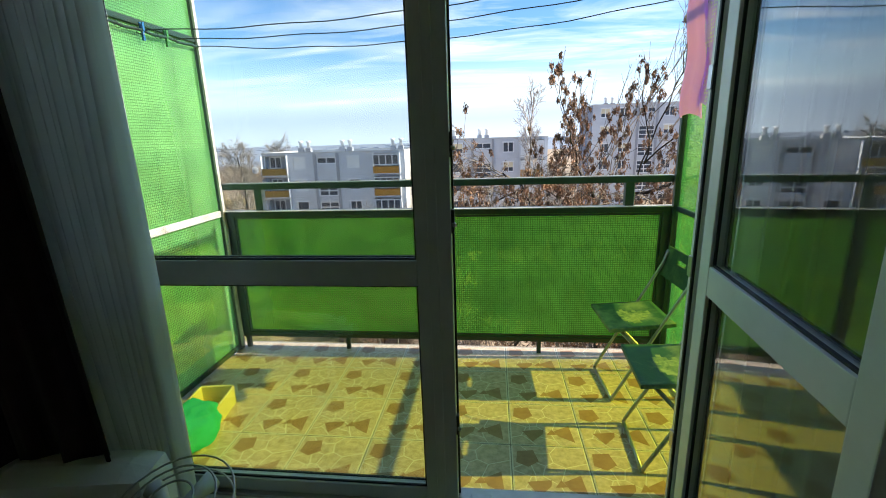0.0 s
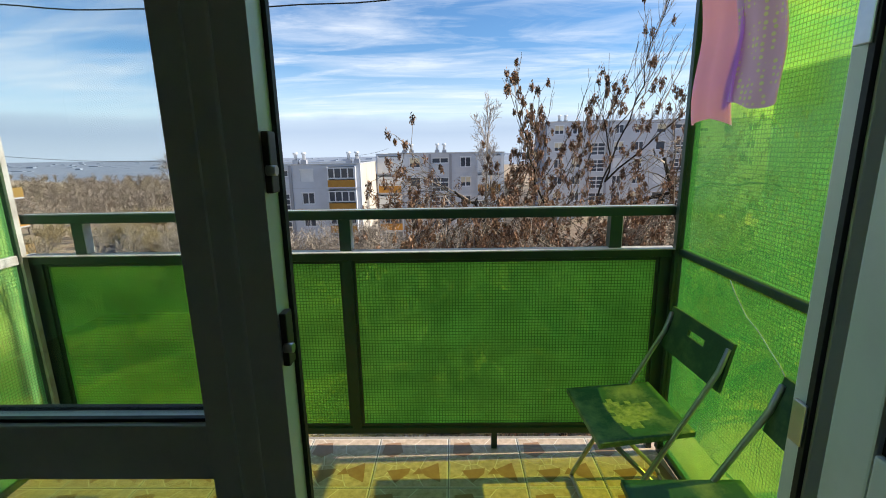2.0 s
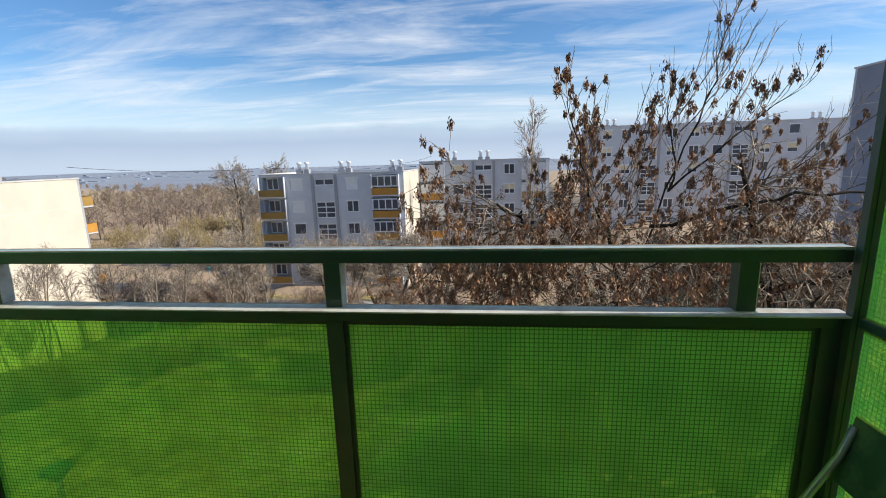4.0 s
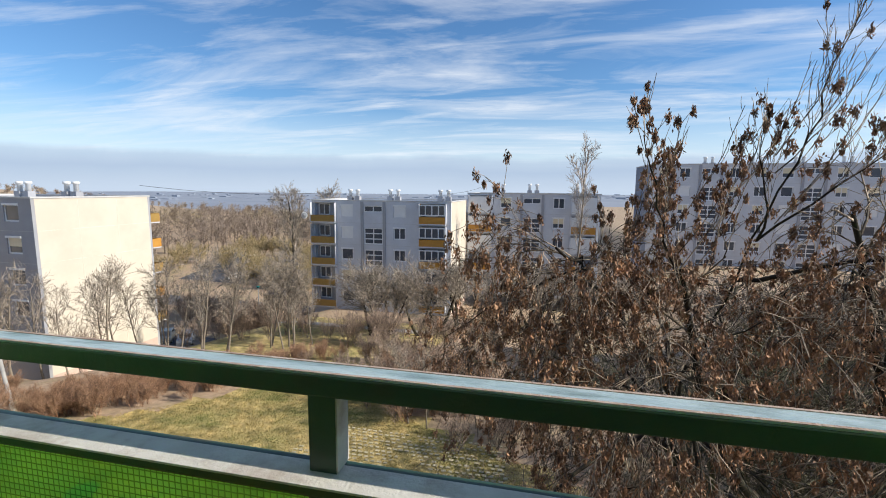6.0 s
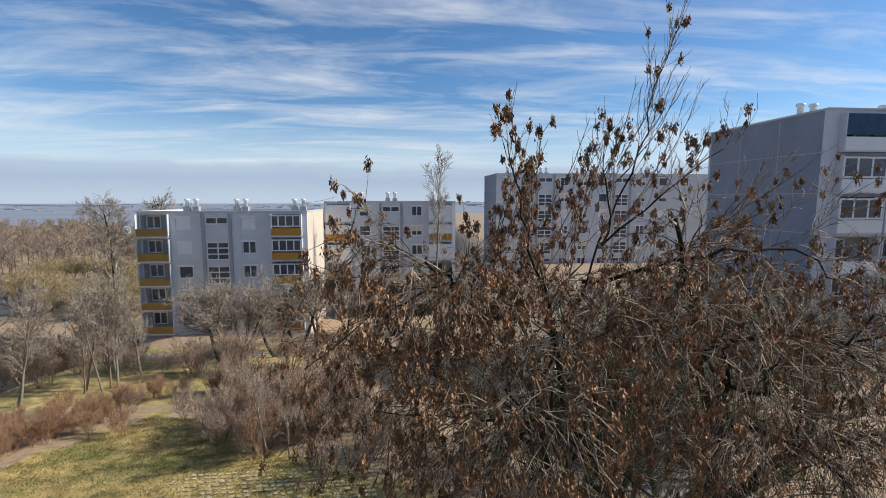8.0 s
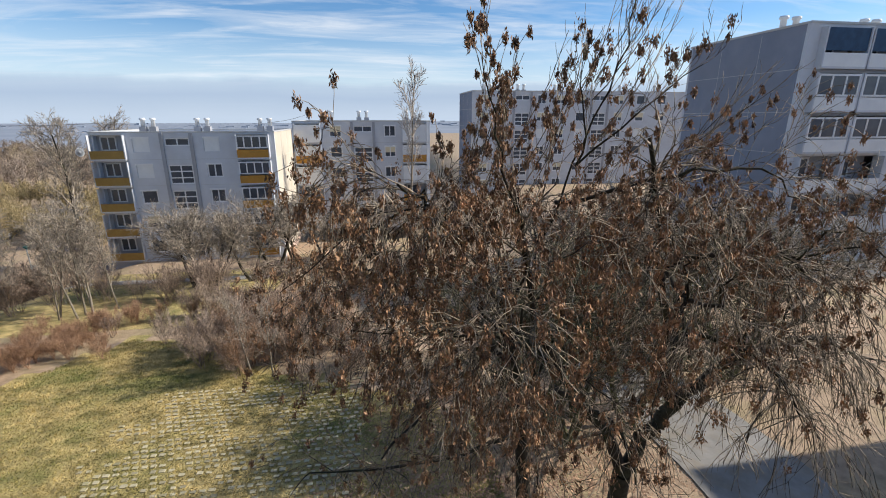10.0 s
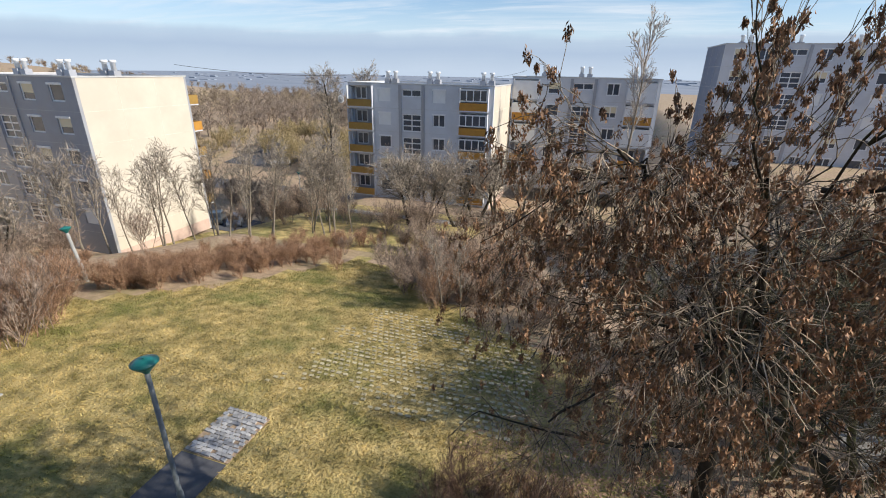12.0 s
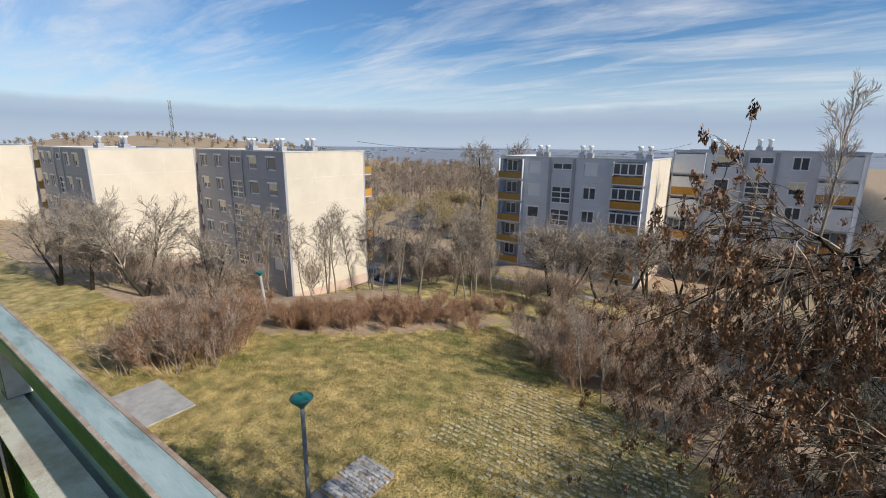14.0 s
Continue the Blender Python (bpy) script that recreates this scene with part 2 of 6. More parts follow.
M["concrete"] = material("concrete", (0.34, 0.33, 0.31), (0.44, 0.43, 0.4), 3, 0.9, 0.4, 60, (0.2, 0.19, 0.17), 0.9, 0.5, per_object=0.05)
M["worn_path"] = material("worn_path", (0.2, 0.19, 0.175), (0.3, 0.285, 0.265), 2, 0.9, 0.5, 70, (0.24, 0.19, 0.13), 0.9, 0.6)
M["sett"] = material("sett", (0.27, 0.27, 0.27), (0.4, 0.39, 0.38), 12, 0.8, 0.5, 60, per_object=0.3)
M["paver"] = material("paver", (0.38, 0.335, 0.21), (0.52, 0.46, 0.31), 6, 0.9, 0.4, 40, (0.2, 0.19, 0.08), 2, 0.5, per_island=0.2)
M["panel_grey"] = material("panel_grey", (0.52, 0.54, 0.58), (0.58, 0.6, 0.64), 0.8, 0.9, 0.3, 8, (0.46, 0.47, 0.5), 0.25, 0.6, per_object=0.06)
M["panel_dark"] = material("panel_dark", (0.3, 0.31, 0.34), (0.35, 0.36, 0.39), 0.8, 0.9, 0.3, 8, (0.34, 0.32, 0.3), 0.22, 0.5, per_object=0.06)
M["panel_cream"] = material("panel_cream", (0.56, 0.5, 0.41), (0.61, 0.55, 0.455), 0.5, 0.9, 0.2, 6, (0.5, 0.445, 0.365), 0.2, 0.5)
# end walls turned from the sun: their shade is put into this colour
M["panel_shaded"] = material("panel_shaded", (0.2, 0.225, 0.285), (0.25, 0.275, 0.335), 0.6, 0.9, 0.3, 8, (0.23, 0.245, 0.28), 0.2, 0.6)
M["joint"] = material("joint", (0.4, 0.4, 0.4), (0.5, 0.5, 0.5), 2, 0.9, 0.1, 20)
M["joint_pale"] = material("joint_pale", (0.5, 0.45, 0.37), (0.74, 0.69, 0.59), 0.9, 0.9, 0.1, 20)
M["roofing"] = material("roofing", (0.42, 0.42, 0.42), (0.55, 0.55, 0.54), 0.7, 0.8, 0.3, 10)
M["plinth_pink"] = material("plinth_pink", (0.5, 0.36, 0.3), (0.58, 0.44, 0.37), 1.5, 0.9, 0.3, 10, (0.4, 0.3, 0.25), 0.6, 0.5)
M["orange_panel"] = material("orange_panel", (0.44, 0.2, 0.025), (0.5, 0.25, 0.04), 2, 0.7, 0.2, 12, (0.35, 0.17, 0.03), 0.6, 0.5)
M["olive_panel"] = material("olive_panel", (0.27, 0.16, 0.035), (0.34, 0.21, 0.05), 2, 0.7, 0.2, 12)
M["awning_blue"] = material("awning_blue", (0.02, 0.05, 0.1), (0.03, 0.08, 0.15), 2, 0.8, 0.1, 10)
M["far_white"] = material("far_white", (0.66, 0.67, 0.68), (0.74, 0.75, 0.75), 1, 0.6, 0.1, 10)
M["blind"] = material("blind", (0.62, 0.55, 0.38), (0.7, 0.62, 0.45), 1, 0.8, 0.1, 10)
M["bark"] = material("bark", (0.022, 0.018, 0.015), (0.06, 0.05, 0.038), 9, 0.95, 0.8, 50, (0.08, 0.09, 0.045), 1.5, 0.4, depth=0.01, spec=0.15)
M["bark_pale"] = material("bark_pale", (0.16, 0.135, 0.1), (0.27, 0.23, 0.18), 5, 0.95, 0.5, 40)
M["twig_grey"] = material("twig_grey", (0.12, 0.098, 0.076), (0.48, 0.41, 0.33), 3, 0.95, 0, 40, per_island=0.6)
M["twig_hero"] = material("twig_hero", (0.02, 0.016, 0.012), (0.47, 0.385, 0.285), 4.5, 0.7, 0, 40, (0.018, 0.015, 0.011), 0.5, 0.45, per_island=0.85, spec=0.15)
M["twig_moss"] = material("twig_moss", (0.035, 0.033, 0.018), (0.17, 0.155, 0.09), 3, 0.95, 0, 40, per_island=0.6)
M["bark_moss"] = material("bark_moss", (0.05, 0.048, 0.026), (0.13, 0.125, 0.06), 5, 0.95, 0.6, 40, (0.12, 0.14, 0.04), 1.2, 0.6)
M["twig_red"] = material("twig_red", (0.17, 0.092, 0.055), (0.5, 0.31, 0.19), 2, 0.95, 0, 40, per_island=0.6)
M["twig_brown"] = material("twig_brown", (0.13, 0.09, 0.066), (0.5, 0.385, 0.3), 1.5, 0.95, 0, 40, per_island=0.6)
M["twig_yellow"] = material("twig_yellow", (0.24, 0.18, 0.085), (0.48, 0.38, 0.2), 1.5, 0.95, 0, 40, per_island=0.6)
M["twig_umber"] = material("twig_umber", (0.045, 0.028, 0.02), (0.19, 0.115, 0.08), 2, 0.95, 0, 40, per_island=0.6)
M["twig_birch"] = material("twig_birch", (0.34, 0.3, 0.27), (0.42, 0.38, 0.34), 2, 0.95, 0, 40)
M["seed"] = material("seed", (0.04, 0.022, 0.014), (0.42, 0.225, 0.115), 7, 0.7, 0, 40, (0.62, 0.39, 0.22), 1.6, 0.45, per_island=0.45)
M["grass_blade"] = material("grass_blade", (0.22, 0.18, 0.05), (0.7, 0.535, 0.22), 1.5, 0.9, 0, 40, (0.14, 0.18, 0.035), 0.33, 0.8, per_island=0.22)
M["woods"] = material("woods", (0.15, 0.115, 0.09), (0.36, 0.285, 0.225), 0.3, 1.0, 0, 10, (0.5, 0.41, 0.22), 0.03, 0.6, per_island=0.5)
# distance haze is put into the bluish colours of far plain and city
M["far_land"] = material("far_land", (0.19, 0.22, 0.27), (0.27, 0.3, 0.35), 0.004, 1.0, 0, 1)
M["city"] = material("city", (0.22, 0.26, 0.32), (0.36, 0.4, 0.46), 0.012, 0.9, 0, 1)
M["leaf_litter"] = material("leaf_litter", (0.24, 0.145, 0.09), (0.52, 0.34, 0.22), 6, 0.95, 0, 40, per_island=0.4)
M["car_silver"] = material("car_silver", (0.2, 0.225, 0.27), (0.25, 0.275, 0.32), 4, 0.3, 0, 9, metal=0.5)
M["car_dark"] = material("car_dark", (0.04, 0.05, 0.06), (0.06, 0.07, 0.08), 4, 0.3, 0, 9)
M["car_blue"] = material("car_blue", (0.03, 0.06, 0.3), (0.04, 0.08, 0.36), 4, 0.3, 0, 9)
M["tyre"] = material("tyre", (0.015, 0.015, 0.015), (0.025, 0.025, 0.025), 9, 0.9, 0.2, 60)
M["lamp_green"] = material("lamp_green", (0.01, 0.13, 0.12), (0.02, 0.18, 0.16), 9, 0.35, 0.1, 60)
M["pole_grey"] = material("pole_grey", (0.12, 0.14, 0.15), (0.2, 0.22, 0.23), 6, 0.6, 0.2, 50)


# ---- building helpers ----


def place(ob, parent=None):
    if parent is not None:
        ob.parent = parent
    return ob


def mesh_of(name, verts, faces, mats, slots=None, smooth=False):
    me = bpy.data.meshes.new(name)
    me.from_pydata([tuple(v) for v in verts], [], [tuple(f) for f in faces])
    for m in (mats if isinstance(mats, (list, tuple)) else [mats]):
        me.materials.append(M[m] if isinstance(m, str) else m)
    if slots is not None:
        me.polygons.foreach_set("material_index", np.asarray(slots, dtype=np.int32))
    if smooth:
        me.polygons.foreach_set("use_smooth", np.ones(len(me.polygons), dtype=bool))
    me.update()
    return me


def part(name, bm, mat, parent=None, label=""):
    me = bpy.data.meshes.new(name)
    bm.to_mesh(me)
    bm.free()
    me.materials.append(M[mat])
    ob = new(name, me)
    place(ob, parent)
    return tagged(ob, label=label)


def shared(name, me, parent=None, m=None, label=""):
    ob = new(name, me)
    place(ob, parent)
    if m is not None:
        ob.matrix_basis = m
    return tagged(ob, label=label)


def empty(name, label, category, group="", kind="", m=None):
    ob = new(name)
    ob.empty_display_size = 0.1
    if m is not None:
        ob.matrix_basis = m
    return tagged(ob, label, category, group, kind)


def box(bm, x0, x1, y0, y1, z0, z1, bevel=0.0):
    vs = [bm.verts.new(p) for p in ((x0, y0, z0), (x1, y0, z0), (x1, y1, z0), (x0, y1, z0), (x0, y0, z1), (x1, y0, z1), (x1, y1, z1), (x0, y1, z1))]
    fs = [bm.faces.new([vs[i] for i in q]) for q in ((3, 2, 1, 0), (4, 5, 6, 7), (0, 1, 5, 4), (1, 2, 6, 5), (2, 3, 7, 6), (3, 0, 4, 7))]
    if bevel:
        es = list({e for f in fs for e in f.edges})
        bmesh.ops.bevel(bm, geom=es, offset=bevel, segments=2, affect="EDGES", profile=0.6)


def boxed(name, b, mat, parent=None, label="", bevel=0.0):
    bm = bmesh.new()
    box(bm, *b, bevel=bevel)
    return part(name, bm, mat, parent, label)


def tube(bm, pts, r, n=8, cap=True):
    """A round bar along pts; r: one radius or one for each point."""
    pts = [Vector(p) for p in pts]
    rs = r if isinstance(r, (list, tuple)) else [r] * len(pts)
    rings, up = [], Vector((0.013, 0.021, 1))
    for i, p in enumerate(pts):
        d = (pts[min(i + 1, len(pts) - 1)] - pts[max(i - 1, 0)]).normalized()
        u = d.cross(up)
        if u.length < 0.05:
            u = d.cross(Vector((1, 0.02, 0)))
        u.normalize()
        v = d.cross(u)
        rings.append([bm.verts.new(p + (u * math.cos(a) + v * math.sin(a)) * rs[i]) for a in (2 * math.pi * k / n for k in range(n))])
    for A, B in zip(rings, rings[1:]):
        for k in range(n):
            f = bm.faces.new((A[k], A[(k + 1) % n], B[(k + 1) % n], B[k]))
            f.smooth = True
    if cap:
        bm.faces.new(rings[0][::-1])
        bm.faces.new(rings[-1])


def round_path(pts, radius=0.03, steps=5):
    """The polyline pts with its corners rounded."""
    pts = [Vector(p) for p in pts]
    out = [pts[0]]
    for a, b, c in zip(pts, pts[1:], pts[2:]):
        p, q = b + (a - b).normalized() * radius, b + (c - b).normalized() * radius
        for i in range(steps + 1):
            t = i / steps
            out.append(p * (1 - t) ** 2 + b * 2 * t * (1 - t) + q * t * t)
    return out + [pts[-1]]


def wall_mesh(name, width, height, holes, depth, mat, x_cuts=(), z_cuts=()):
    """A wall in the xz plane, its face at y = 0, with rectangular openings that run depth back (to y = depth)."""
    xs = sorted({0, width, *x_cuts, *[h[0] for h in holes], *[h[1] for h in holes]})
    zs = sorted({0, height, *z_cuts, *[h[2] for h in holes], *[h[3] for h in holes]})
    verts, faces, index = [], [], {}

    def vid(x, y, z):
        k = (round(x, 4), round(y, 4), round(z, 4))
        if k not in index:
            index[k] = len(verts)
            verts.append(k)
        return index[k]

    for y, flip in ((0, False), (depth, True)):
        for xa, xb in zip(xs, xs[1:]):
            for za, zb in zip(zs, zs[1:]):
                cx, cz = (xa + xb) / 2, (za + zb) / 2
                if any(h[0] < cx < h[1] and h[2] < cz < h[3] for h in holes):
                    continue
                f = [vid(xa, y, za), vid(xb, y, za), vid(xb, y, zb), vid(xa, y, zb)]
                faces.append(f[::-1] if flip else f)
    for xa, xb, za, zb in holes:
        for (x0, z0), (x1, z1) in (((xa, za), (xa, zb)), ((xa, zb), (xb, zb)), ((xb, zb), (xb, za)), ((xb, za), (xa, za))):
            faces.append([vid(x0, 0, z0), vid(x1, 0, z1), vid(x1, depth, z1), vid(x0, depth, z0)])
    for (x0, z0), (x1, z1) in (((0, 0), (width, 0)), ((width, 0), (width, height)), ((width, height), (0, height)), ((0, height), (0, 0))):
        faces.append([vid(x0, 0, z0), vid(x1, 0, z1), vid(x1, depth, z1), vid(x0, depth, z0)][::-1])
    return mesh_of(name, verts, faces, mat)

# ---- the ground ----


def smooth(a, b, v):
    t = min(1, max(0, (v - a) / (b - a)))
    return t * t * (3 - 2 * t)


def ground_z(x, y):
    side = 1 - 0.85 * smooth(4, 26, x)
    z = -9.0 - 0.135 * max(0, y - 10 + 4 * smooth(14, 6, y) * 0) * side
    if y > 60:
        z += 0.135 * side * ((y - 60) * 0.5 + 0.5 * max(0, y - 180))
    z -= 4.6 * smooth(-25, -40, x) * smooth(12, 28, y) * (1 - smooth(70, 110, y))
    r = math.hypot(x, y)
    z -= 22 * smooth(220, 1500, r) * smooth(-0.35, 0.2, y / max(r, 1))
    z += 31 * math.exp(-(((x + 450) / 230) ** 2 + ((y - 190) / 150) ** 2))
    if r < 400:
        z += 0.18 * noise.noise(Vector((x * 0.09, y * 0.09, 3.1))) * smooth(3, 14, y)
    return z


LAWN_EDGE = ((-60, 9), (-36, 9), (-31, 11), (-21.5, 13.5), (-17.4, 19), (-14, 26), (-10.4, 24.5), (-5, 19.5), (0, 17), (3, 14), (60, 10))


def lawn_edge(x):
    for (a, p), (b, q) in zip(LAWN_EDGE, LAWN_EDGE[1:]):
        if a <= x <= b:
            return p + (q - p) * (x - a) / (b - a)
    return 9.0


def axis_steps():
    s, v = [0.0], 0.0
    while v < 4200:
        v += 1.2 if v < 42 else (4 if v < 110 else (18 if v < 420 else 240))
        s.append(v)
    return [-q for q in s[:0:-1]] + s


def build_ground():
    st = axis_steps()
    n = len(st)
    verts = [(x, y, ground_z(x, y)) for y in st for x in st]
    faces, slots = [], []
    for j in range(n - 1):
        for i in range(n - 1):
            faces.append((j * n + i, j * n + i + 1, (j + 1) * n + i + 1, (j + 1) * n + i))
            x, y = (st[i] + st[i + 1]) / 2, (st[j] + st[j + 1]) / 2
            r = math.hypot(x, y)
            edge = lawn_edge(x) + 0.9 * noise.noise(Vector((x * 0.35, y * 0.35, 0)))
            s = 0 if (y < edge and x < 2.5 + 0.1 * y) or (-42 < x < -8 and 28 < y < 46) else 1
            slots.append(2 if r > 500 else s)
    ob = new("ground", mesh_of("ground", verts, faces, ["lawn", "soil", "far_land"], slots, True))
    tagged(ob, "winter lawn, bare soil and far plain with haze put into its colour below the balcony", "ground", kind="structure")


build_ground()

# ---- our own house: outer wall, room, balcony slab ----
DX0, DX1, DTOP = -1.03, 1.05, 2.28     # the door opening
WALL_Y = -1.19                          # outer face of the wall

wall_front = new("wall_front", wall_mesh("wall_front", 7.0, 3.1, [(DX0 + 3.5, DX1 + 3.5, 0.3, DTOP + 0.3)], -0.2, "plaster"))
wall_front.matrix_basis = pose(-3.5, WALL_Y, -0.3)
tagged(wall_front, "pale plastered outer wall round the balcony door", "wall", kind="structure")
tagged(boxed("wall_left", (-2.9, -2.7, -4.4, WALL_Y - 0.2, -0.3, 2.8), "room_wall"), "plain room wall", "wall", kind="structure")
tagged(boxed("wall_right", (2.1, 2.3, -4.4, WALL_Y - 0.2, -0.3, 2.8), "room_wall"), "plain room wall", "wall", kind="structure")
tagged(boxed("wall_back", (-2.9, 2.3, -4.6, -4.4, -0.3, 2.8), "room_wall"), "plain room wall behind the walker", "wall", kind="structure")
tagged(boxed("floor", (-2.7, 2.1, -4.4, WALL_Y - 0.2, -0.3, -0.02), "room_floor"), "warm brown parquet floor", "floor", kind="structure")
tagged(boxed("ceiling", (-2.7, 2.1, -4.4, WALL_Y - 0.2, 2.62, 2.8), "plaster"), "white ceiling", "ceiling", kind="structure")
tagged(boxed("balcony_slab", (-1.62, 1.62, WALL_Y, 0.12, -0.2, -0.012), "concrete"), "concrete balcony slab with a worn edge", "slab", kind="structure")
tagged(boxed("facade_below", (-12, 12, WALL_Y - 0.3, WALL_Y, -9.6, -0.3), "panel_grey"), "grey panel wall of the house below the balcony", "wall", kind="structure")
tagged(boxed("facade_left", (-12, -3.5, WALL_Y - 0.3, WALL_Y, -0.3, 5.5), "panel_grey"), "grey panel wall of the house", "wall", kind="structure")
tagged(boxed("facade_right", (3.5, 12, WALL_Y - 0.3, WALL_Y, -0.3, 5.5), "panel_grey"), "grey panel wall of the house", "wall", kind="structure")
tagged(boxed("facade_above", (-3.5, 3.5, WALL_Y - 0.3, WALL_Y, 2.8, 5.5), "panel_grey"), "grey panel wall of the house above the balcony", "wall", kind="structure")

# ---- balcony railing ----
RAIL_TOP = 1.14


def glass_sheet(x0, x1, y0, y1, z0, z1, mat, parent, label, inner):
    """A pane whose inner face carries the cast pattern; inner: which of the box's faces that is."""
    vs = [(x0, y0, z0), (x1, y0, z0), (x1, y1, z0), (x0, y1, z0), (x0, y0, z1), (x1, y0, z1), (x1, y1, z1), (x0, y1, z1)]
    fs = [(3, 2, 1, 0), (4, 5, 6, 7), (0, 1, 5, 4), (1, 2, 6, 5), (2, 3, 7, 6), (3, 0, 4, 7)]
    ob = new("glass_panel", mesh_of("glass_panel", vs, fs, [mat, "glass_back"], [0 if i == inner else 1 for i in range(6)]))
    place(ob, parent)
    return tagged(ob, label)


def build_railing():
    r = empty("railing", "dark green steel railing with green wired glass panels", "railing")
    top = boxed("top_rail", (-1.385, 1.385, 0.0, 0.05, 1.10, RAIL_TOP - 0.003), "green_paint", r, bevel=0.003)
    boxed("rail_cap", (-1.384, 1.384, 0.001, 0.049, RAIL_TOP - 0.003, RAIL_TOP), "rail_top", top, "weathered grey-blue paint worn to rust at the edges")
    for y in (0.0012, 0.0428):
        boxed("rail_edge", (-1.383, 1.383, y, y + 0.006, RAIL_TOP - 0.001, RAIL_TOP + 0.0012), "rail_rust", top, "paint worn to rust along the edge")
    low = boxed("lower_rail", (-1.388, 1.388, -0.006, 0.05, 0.925, 0.962), "green_paint", r, bevel=0.003)
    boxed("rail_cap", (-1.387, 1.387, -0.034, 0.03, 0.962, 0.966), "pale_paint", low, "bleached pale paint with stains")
    boxed("bottom_rail", (-1.388, 1.388, 0.006, 0.044, 0.085, 0.115), "green_paint", r, bevel=0.002)
    for x in (-1.147, 0.0, 1.14):
        p = boxed("post", (x - 0.024, x + 0.024, 0.003, 0.047, 0.966, 1.10), "green_paint", r)
        # thin pale plate on the post's +x side
        boxed("post_side", (x + 0.024, x + 0.027, 0.004, 0.046, 0.968, 1.098), "pale_paint", p, "pale side of the post")
    for x in (-1.362, 1.362):
        boxed("end_frame", (x - 0.028, x + 0.028, 0.004, 0.046, 0.115, 0.925), "green_paint", r)
    boxed("middle_frame", (-0.022, 0.022, 0.004, 0.046, 0.115, 0.925), "green_paint", r)
    for x in (-1.36, -0.64, 0.64, 1.36):
        boxed("foot", (x - 0.013, x + 0.013, 0.012, 0.038, -0.012, 0.085), "green_paint", r)
    for x0, x1 in ((-1.334, -0.022), (0.022, 1.334)):
        glass_sheet(x0, x1, 0.022, 0.028, 0.115, 0.925, "glass_front", r, "green wired glass panel", 2)
        for b in ((x0, x0 + 0.012, 0.014, 0.02, 0.12, 0.92), (x1 - 0.012, x1, 0.014, 0.02, 0.12, 0.92), (x0 + 0.012, x1 - 0.012, 0.014, 0.02, 0.908, 0.92), (x0 + 0.012, x1 - 0.012, 0.014, 0.02, 0.12, 0.132)):
            boxed("glazing_bead", b, "green_paint", r)


def build_screen(sx, label):
    s = empty("side_screen", label, "screen", "green glass screens of the balcony")
    x = sx * 1.405
    for y in (-0.02, WALL_Y + 0.03):
        boxed("upright", (x - 0.018, x + 0.018, y - 0.018, y + 0.018, -0.012, 2.62), "green_paint", s)
    trim = "pale_paint" if sx < 0 else "green_paint"
    boxed("edge_strip", (x - 0.025 * sx - 0.006, x - 0.025 * sx + 0.006, -0.036, -0.012, 0.03, 2.6), trim, s, "metal edge strip" if sx > 0 else "bare pale metal edge strip")
    for z, m in ((0.03, "green_paint"), (0.954, trim), (1.985, "green_paint"), (2.58, "green_paint")):
        w = 0.02 if m == "pale_paint" else 0.014
        boxed("cross_bar", (x - 0.018, x + 0.018, WALL_Y + 0.05, -0.04, z - w, z + w), m, s, bevel=0.004)
    for z0, z1 in ((0.044, 0.94), (0.968, 1.971), (1.999, 2.566)):
        glass_sheet(x - 0.003, x + 0.003, WALL_Y + 0.05, -0.04, z0, z1, "glass_side" if sx > 0 else "glass_left", s, "green wired glass pane", 3 if sx < 0 else 5)
    if sx > 0:
        bm = bmesh.new()
        tube(bm, [(x - 0.006, -0.371, 0.93), (x - 0.006, -0.41, 0.89), (x - 0.006, -0.476, 0.838), (x - 0.006, -0.536, 0.815), (x - 0.006, -0.595, 0.779), (x - 0.006, -0.638, 0.756), (x - 0.006, -0.691, 0.711)], 0.0024, 4)
        part("crack", bm, "far_white", s, "pale crack in the pane")
    return s


build_railing()
build_screen(-1, "green wired glass side screen with a pale metal edge")
build_screen(1, "green wired glass side screen with a cracked lower pane")


